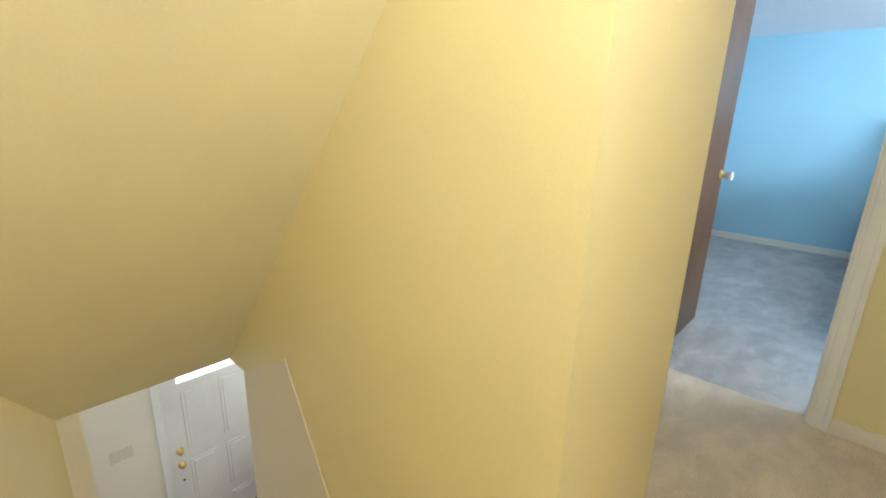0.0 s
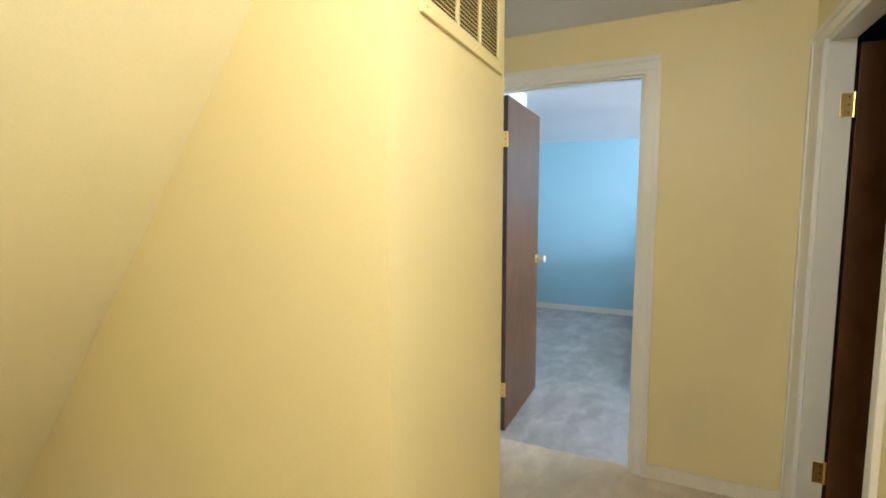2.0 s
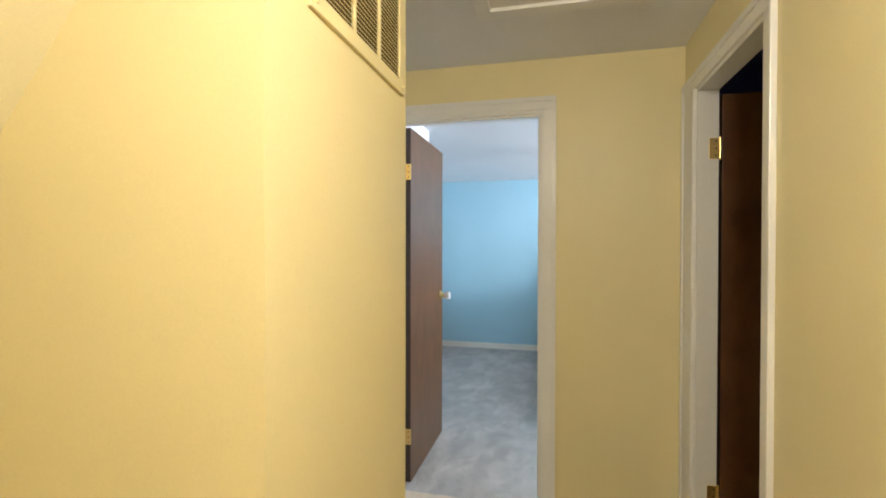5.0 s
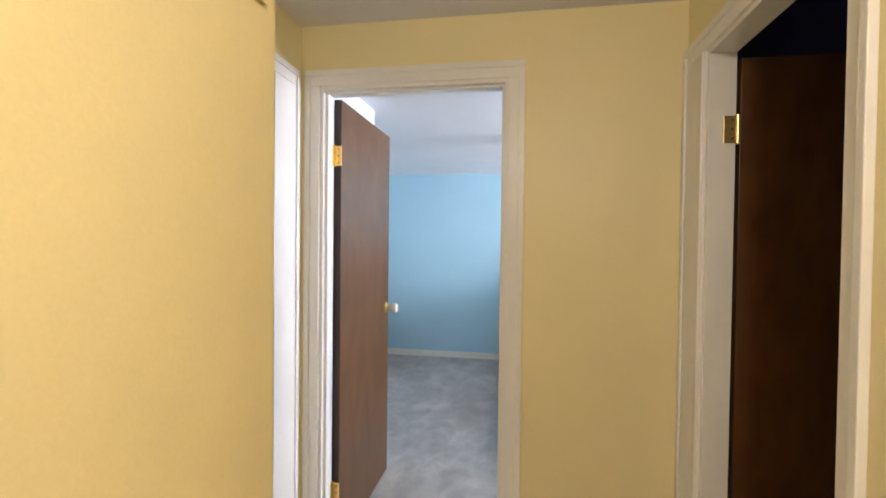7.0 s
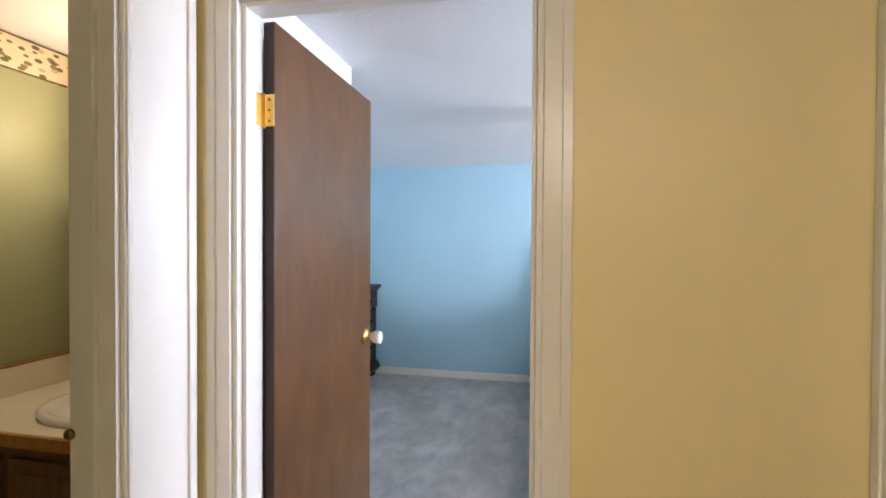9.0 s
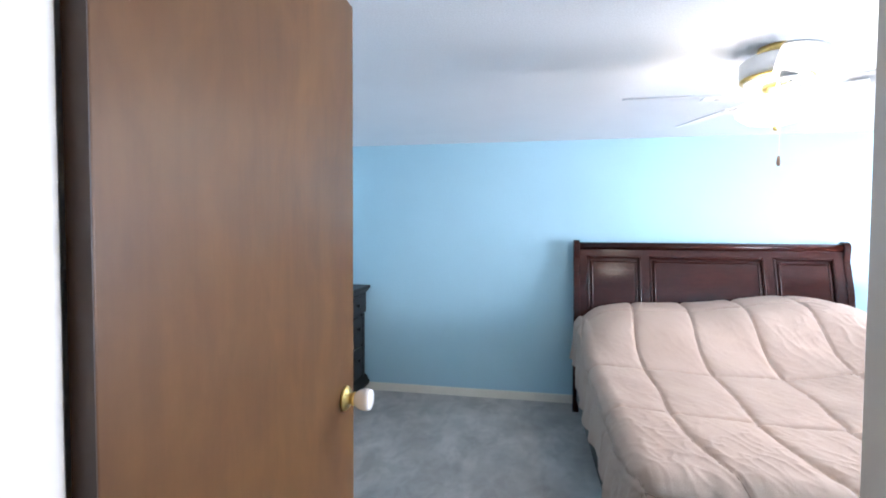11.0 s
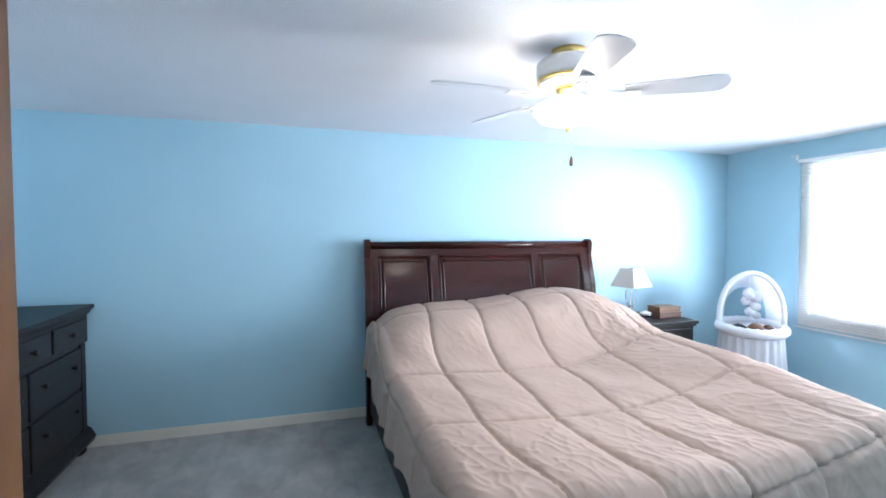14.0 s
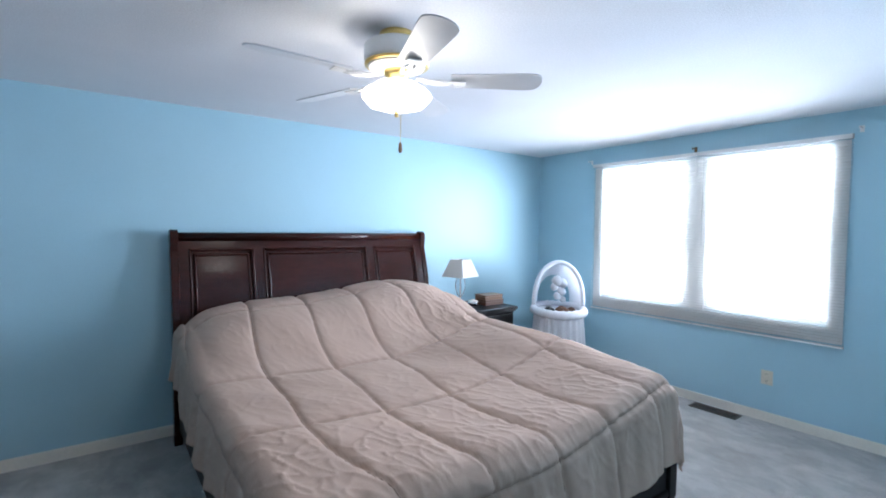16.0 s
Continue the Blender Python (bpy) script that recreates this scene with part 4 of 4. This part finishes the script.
def drape(u, v):
    """Where the comforter's point u across and v along lies: puffs, stitched channels and folds."""
    x, y = min(max(XL + u, XL), XR), max(YF + v, YF)
    side = -1 if u < 0 else 1
    hang_x, hang_y = max(0.0, -u, u - (XR - XL)), max(0.0, -v)
    zt = quilt_top(x, y)
    hang = (hang_x ** 3 + hang_y ** 3) ** (1 / 3)
    z, px, py = zt, x, y
    if hang > 0:
        across = math.hypot(hang_x, hang_y)
        share = hang_x / across
        out, down = edge_roll(hang, (0.075 if side < 0 else 0.15) * share + 0.11 * (1 - share))
        px, py = x + side * out * hang_x / across, y - out * hang_y / across
        z = zt - down - max(0.0, zt - 0.66) * min(1.0, hang_x * 1.2) * 0.3
    su = (u + 0.10 + bend_u(u, v)) / SEAM_U
    sv = (v + 0.13 + 0.04 * math.sin(2.4 * u)) / SEAM_V
    du, dv = abs(su - round(su)) * SEAM_U, abs(sv - round(sv)) * SEAM_V
    puff = (1 - math.exp(-du / 0.024)) * (1 - math.exp(-dv / 0.024))
    groove = 0.008 * (math.exp(-(du / 0.009) ** 2) + math.exp(-(dv / 0.009) ** 2))
    near = math.exp(-du / 0.045) + math.exp(-dv / 0.055)
    pucker = noise.noise(Vector((u * 24 + v * 7, v * 5 - u * 3, 1.0))) * (1 + 0.9 * bump1(v, 0.0, 0.45))
    fold = noise.noise(Vector((u * 3.2 + v * 2.4, v * 1.8, 7.0)))
    ridge = (1 - abs(noise.noise(Vector((u * 7 - v * 5, v * 5 + u * 4, 11.0))))) ** 9
    crease = (1 - abs(noise.noise(Vector((u * 17 + v * 10, v * 5 - u * 4, 21.0))))) ** 14
    rumple = 0.5 + 0.8 * bump1(v, 0.1, 0.4) + 1.6 * bump1(u, 1.7, 0.35) * bump1(v, 1.45, 0.4)
    n = 0.013 * puff - groove + 0.005 * pucker * near + 0.012 * fold + (0.0028 * ridge + 0.0042 * crease) * rumple
    if hang > 0.08:
        along = v if hang_x > hang_y else u
        k = min(1.0, (hang - 0.08) * 4)
        n += k * (0.010 * math.sin(along * 24 + 3 * noise.noise(Vector((along * 3, 0, 5)))) + 0.012 * noise.noise(Vector((along * 14, hang * 3, 2))))
    if hang_x > hang_y and hang_x > 0.085:
        px += side * n
    elif hang_y > 0.085:
        py -= n
    else:
        z += n
    return Vector((px, py, max(z, 0.20 + 0.012 * math.sin(9 * (u + v)))))


def comforter_cover():
    bm, nu, nv = bmesh.new(), 330, 320
    grid = []
    for j in range(nv + 1):
        v = -DROP_F + (YH - YF + DROP_F) * j / nv
        grid.append([bm.verts.new(drape(-DROP_L + (XR - XL + DROP_L + DROP_R) * i / nu, v)) for i in range(nu + 1)])
    for a, b in zip(grid, grid[1:]):
        for i in range(nu):
            bm.faces.new((a[i], a[i + 1], b[i + 1], b[i]))
    bmesh.ops.recalc_face_normals(bm, faces=bm.faces)
    return bm


quilt = thing("comforter", "rumpled beige quilted comforter spread over the bed and pillows", "comforter")
cover = part("cover", comforter_cover(), QUILT, quilt, smooth=True)
sol = cover.modifiers.new("thick", "SOLIDIFY")
sol.thickness, sol.offset = 0.012, -1
THREAD = shade("brown_stitching", (0.30, 0.20, 0.165), 0.9, bump=0)
for k in range(0, 7):
    pts = []
    for j in range(110):
        v = -DROP_F + 0.02 + (YH - YF + DROP_F - 0.03) * j / 109
        u = k * SEAM_U - 0.10
        for _ in range(3):
            u = k * SEAM_U - 0.10 - bend_u(u, v)
        if -DROP_L < u < XR - XL + DROP_R:
            pts.append(drape(u, v))
    if len(pts) > 5:
        part("seam", tube(pts, 0.0032, 6), THREAD, quilt)
for k in range(0, 4):
    pts = []
    for j in range(120):
        u = -DROP_L + 0.02 + (XR - XL + DROP_L + DROP_R - 0.04) * j / 119
        pts.append(drape(u, k * SEAM_V - 0.13 - 0.04 * math.sin(2.4 * u)))
    part("seam", tube(pts, 0.0032, 6), THREAD, quilt)

# ---- nightstand and what stands on it ----
NX0, NX1, NY0, NY1, NZ = 2.46, 3.10, 5.60, 6.13, 0.745
ns = thing("nightstand", "black stained wooden nightstand with drawers beside the bed", "nightstand")
part("top", block(NX0, NX1, NY0, NY1, NZ - 0.03, NZ, 0.007), BLACKWOOD, ns)
part("cornice", block(NX0 + 0.015, NX1 - 0.015, NY0 + 0.012, NY1, NZ - 0.05, NZ - 0.03, 0.004), BLACKWOOD, ns)
part("body", block(NX0 + 0.03, NX1 - 0.03, NY0 + 0.03, NY1, 0.08, NZ - 0.05, 0.004), BLACKWOOD, ns)
for z0, z1 in ((0.52, 0.675), (0.32, 0.50), (0.12, 0.30)):
    d = part("drawer", block(NX0 + 0.06, NX1 - 0.06, NY0 + 0.012, NY0 + 0.035, z0, z1, 0.005), BLACKWOOD, ns)
    part("knob", lathe([(0.006, 0), (0.006, 0.012), (0.015, 0.02), (0.012, 0.028), (0.004, 0.03)], ((NX0 + NX1) / 2, NY0 + 0.012, (z0 + z1) / 2), 16, Matrix.Rotation(radians(90), 4, "X")), CHROME, d, "dull metal knob", True)
for x in (NX0 + 0.08, NX1 - 0.08):
    for y in (NY0 + 0.08, NY1 - 0.06):
        part("bun_foot", lathe([(0.028, 0), (0.042, 0.015), (0.045, 0.04), (0.035, 0.07), (0.03, 0.081)], (x, y, 0), 18), BLACKWOOD, ns, smooth=True)

LX, LY = 2.60, 5.86
lamp = thing("table_lamp", "small table lamp with a scrolled metal stem and white shade", "table lamp")
part("base", lathe([(0.065, 0), (0.065, 0.008), (0.045, 0.014), (0.012, 0.022), (0.008, 0.04)], (LX, LY, NZ), 28), CHROME, lamp, smooth=True)
part("stem", tube([(LX, LY, NZ + 0.02), (LX, LY, NZ + 0.34)], 0.008, 10), CHROME, lamp)
for s in (1, -1):
    part("scroll", tube([(LX + s * (0.012 + 0.045 * math.sin(math.pi * min(1, i / 13)) ** 0.8), LY, NZ + 0.10 + 0.016 * i) for i in range(14)], 0.0045, 8), CHROME, lamp, smooth=True)
bm = bmesh.new()
lo = [bm.verts.new((LX + a * 0.125, LY + b * 0.125, NZ + 0.285)) for a, b in ((-1, -1), (1, -1), (1, 1), (-1, 1))]
hi = [bm.verts.new((LX + a * 0.068, LY + b * 0.068, NZ + 0.445)) for a, b in ((-1, -1), (1, -1), (1, 1), (-1, 1))]
for i in range(4):
    bm.faces.new((lo[i], lo[(i + 1) % 4], hi[(i + 1) % 4], hi[i]))
bmesh.ops.rotate(bm, verts=bm.verts, cent=(LX, LY, 0), matrix=Matrix.Rotation(radians(14), 3, "Z"))
sh = part("shade", bm, SHADE, lamp, "white four-sided linen shade")
sm = sh.modifiers.new("thick", "SOLIDIFY")
sm.thickness = 0.003
part("finial", lathe([(0.006, 0.33), (0.012, 0.34), (0.006, 0.355)], (LX, LY, NZ), 12), CHROME, lamp)
dish = thing("trinket_dish", "small glass and silver trinket dish on the nightstand", "dish")
part("bowl", lathe([(0.03, 0.0), (0.05, 0.01), (0.055, 0.03), (0.052, 0.032), (0.045, 0.012), (0.01, 0.008)], (2.76, 5.86, NZ + 0.001), 28), CHROME, dish, smooth=True)
part("lid", lathe([(0.052, 0.033), (0.045, 0.045), (0.02, 0.052), (0.008, 0.06)], (2.76, 5.86, NZ + 0.001), 28), PORCELAIN, dish, smooth=True)
for z0, z1, x0, x1, mm, lab in ((0.001, 0.052, 2.83, 3.06, BOOKA, "brown leather bound box lying on the nightstand"), (0.053, 0.10, 2.825, 3.05, BOOKB, "tan wooden keepsake box stacked on top")):
    bx = thing("keepsake_box", lab, "box", "boxes stacked on the nightstand")
    part("body", block(x0, x1, 5.76, 5.91, NZ + z0, NZ + z0 + (z1 - z0) * 0.62, 0.003), mm, bx)
    part("lid", block(x0 - 0.003, x1 + 0.003, 5.757, 5.913, NZ + z0 + (z1 - z0) * 0.66, NZ + z1, 0.004), mm, bx)

# ---- bassinet ----
bassinet_before = set(scene.objects)
CX, CY, CZ = 3.47, 5.42, 0.70
bas = thing("bassinet", "white lace-skirted bassinet with an arched hood", "bassinet")
A, B = 0.233, 0.33


def oval(k, seg, a, b):
    t = 2 * math.pi * k / seg
    return a * math.cos(t), b * math.sin(t)


bm, seg, rings = bmesh.new(), 120, []
for q in range(9):
    f = q / 8
    ring = []
    for k in range(seg):
        w = 1 + (0.02 + 0.06 * f) * math.sin(22 * 2 * math.pi * k / seg + 1.5 * noise.noise(Vector((k * 0.2, f, 0)))) + 0.04 * f
        x, y = oval(k, seg, A * w * (0.98 + 0.15 * f), B * w * (0.98 + 0.15 * f))
        ring.append(bm.verts.new((CX + x, CY + y, CZ - 0.03 - f * (CZ - 0.04))))
    rings.append(ring)
for a, b in zip(rings, rings[1:]):
    for k in range(seg):
        bm.faces.new((a[k], a[(k + 1) % seg], b[(k + 1) % seg], b[k]))
part("skirt", bm, LACE, bas, "gathered white lace skirt", True)
bm, rings = bmesh.new(), []
for k in range(64):
    x, y = oval(k, 64, A, B)
    t = Vector((x / A / A, y / B / B, 0)).normalized()
    puff = 0.036 + 0.004 * math.sin(k * 2.4)
    rings.append([bm.verts.new(Vector((CX + x, CY + y, CZ)) + t * puff * math.cos(2 * math.pi * i / 12) + Vector((0, 0, 1.15 * puff * math.sin(2 * math.pi * i / 12)))) for i in range(12)])
for k in range(64):
    a, b = rings[k], rings[(k + 1) % 64]
    for i in range(12):
        bm.faces.new((a[i], a[(i + 1) % 12], b[(i + 1) % 12], b[i]))
bmesh.ops.recalc_face_normals(bm, faces=bm.faces)
part("padded_rim", bm, SHEET, bas, "white padded rim", True)
part("liner", lathe([(0.205, -0.005), (0.20, -0.10), (0.02, -0.11)], (CX, CY, CZ), 40, None, 1.4), SHEET, bas, smooth=True)
bm, rows = bmesh.new(), []
for q in range(7):
    g = q / 6
    row = []
    for i in range(25):
        t = math.pi * i / 24
        hw, hh = 0.235 * (1 - 0.30 * g * g), 0.44 * (1 - 0.35 * g * g)
        row.append(bm.verts.new((CX + hw * math.cos(t), CY + 0.02 + 0.33 * g, CZ + 0.02 + hh * math.sin(t) ** 0.8)))
    rows.append(row)
for a, b in zip(rows, rows[1:]):
    for i in range(24):
        bm.faces.new((a[i], a[i + 1], b[i + 1], b[i]))
part("hood", bm, LACE, bas, "white lace hood", True)
part("hood_band", tube([(CX + 0.235 * math.cos(math.pi * i / 24), CY + 0.015, CZ + 0.02 + 0.44 * math.sin(math.pi * i / 24) ** 0.8) for i in range(25)], 0.022, 10), SHEET, bas, "padded hood edge", True)
for n_, (dx, dy, r, mm, lab) in enumerate(((0.02, -0.12, 0.07, PLUSH, "brown plush toy lying in the bassinet"), (-0.10, -0.08, 0.06, PLUSHW, "black plush toy lying in the bassinet"), (0.11, -0.05, 0.055, PLUSH, "brown plush toy lying in the bassinet"))):
    bm = bmesh.new()
    bmesh.ops.create_icosphere(bm, subdivisions=3, radius=r)
    for v in bm.verts:
        v.co *= 1 + 0.25 * noise.noise(v.co * 14 + Vector((n_, 0, 0)))
        v.co.z *= 0.8
    bmesh.ops.translate(bm, vec=(CX + dx, CY + dy, CZ - 0.055 + r * 0.8), verts=bm.verts)
    tagged(part("plush_toy", bm, mm, smooth=True), lab, "toy", "toys in the bassinet")
bm = bmesh.new()
for px_, pz, rr in ((0.0, 0.27, 0.055), (0.05, 0.25, 0.05), (-0.03, 0.21, 0.04), (0.04, 0.17, 0.045), (0.0, 0.12, 0.04), (0.05, 0.09, 0.035)):
    made = bmesh.ops.create_icosphere(bm, subdivisions=2, radius=rr)["verts"]
    for v in made:
        v.co = v.co * (1 + 0.3 * noise.noise(v.co * 20)) + Vector((CX + px_, CY + 0.10, CZ + pz))
mob = thing("hanging_mobile", "white soft mobile hanging inside the bassinet hood", "mobile")
part("soft_figures", bm, SHEET, mob, smooth=True)
part("cord", tube([(CX, CY + 0.10, CZ + 0.30), (CX, CY + 0.10, CZ + 0.435)], 0.003, 6), SHEET, mob)

TURN = Matrix.Translation((CX, CY, 0)) @ Matrix.Rotation(radians(-42), 4, "Z") @ Matrix.Translation((-CX, -CY, 0))
for ob in [o for o in scene.objects if o not in bassinet_before and o.parent is None]:
    ob.matrix_world = TURN @ ob.matrix_world

# ---- dresser ----
DX0, DX1, DY0, DY1, DZ = -2.13, -1.60, 4.70, 6.14, 1.01
dr = thing("dresser", "black stained dresser with drawers, moulded top and bun feet", "dresser")
part("top", block(DX0, DX1 + 0.035, DY0 - 0.02, DY1 + 0.03, DZ - 0.03, DZ, 0.008), BLACKWOOD, dr)
part("top_moulding", prism([(DX0, DZ - 0.03), (DX1 + 0.025, DZ - 0.03), (DX1, DZ - 0.065), (DX0, DZ - 0.065)], "y", DY0 - 0.01, DY1 + 0.02), BLACKWOOD, dr)
part("upper_case", block(DX0, DX1, DY0, DY1, 0.76, DZ - 0.065, 0.004), BLACKWOOD, dr)
part("body", block(DX0, DX1 - 0.02, DY0 + 0.02, DY1 - 0.02, 0.16, 0.76, 0.004), BLACKWOOD, dr)
part("base_moulding", prism([(DX0, 0.07), (DX1 + 0.02, 0.07), (DX1 + 0.03, 0.10), (DX1 + 0.005, 0.15), (DX1 - 0.02, 0.17), (DX0, 0.17)], "y", DY0 - 0.005, DY1 + 0.015), BLACKWOOD, dr)
part("pilaster", block(DX1 - 0.02, DX1 - 0.004, DY1 - 0.09, DY1 - 0.025, 0.17, 0.755, 0.006), BLACKWOOD, dr)
part("pilaster", block(DX1 - 0.02, DX1 - 0.004, DY0 + 0.025, DY0 + 0.09, 0.17, 0.755, 0.006), BLACKWOOD, dr)
cols = 3
w = (DY1 - DY0 - 0.10) / cols
for c in range(cols):
    y0 = DY0 + 0.05 + c * w
    d = part("drawer", block(DX1 - 0.005, DX1 + 0.012, y0 + 0.02, y0 + w - 0.02, 0.785, 0.925, 0.006), BLACKWOOD, dr)
    part("knob", lathe([(0.007, 0), (0.007, 0.012), (0.017, 0.02), (0.013, 0.03), (0.004, 0.032)], (DX1 + 0.012, y0 + w / 2, 0.855), 16, KN), BLACKWOOD, d, smooth=True)
for y0, y1 in ((DY0 + 0.10, (DY0 + DY1) / 2 - 0.01), ((DY0 + DY1) / 2 + 0.01, DY1 - 0.10)):
    for z0, z1 in ((0.475, 0.735), (0.19, 0.455)):
        d = part("drawer", block(DX1 - 0.03, DX1 - 0.003, y0, y1, z0, z1, 0.006), BLACKWOOD, dr)
        for f in (0.2, 0.8):
            part("knob", lathe([(0.007, 0), (0.007, 0.012), (0.017, 0.02), (0.013, 0.03), (0.004, 0.032)], (DX1 - 0.003, y0 + (y1 - y0) * f, (z0 + z1) / 2 + 0.03), 16, KN), BLACKWOOD, d, smooth=True)
for x in (DX0 + 0.07, DX1 - 0.06):
    for y in (DY0 + 0.07, DY1 - 0.06):
        part("bun_foot", lathe([(0.035, 0), (0.055, 0.015), (0.06, 0.035), (0.048, 0.06), (0.04, 0.075)], (x, y, 0), 20), BLACKWOOD, dr, smooth=True)

for ob in [o for o in scene.objects if o not in before and o.parent is None]:
    ob.matrix_world = PLACE @ ob.matrix_world
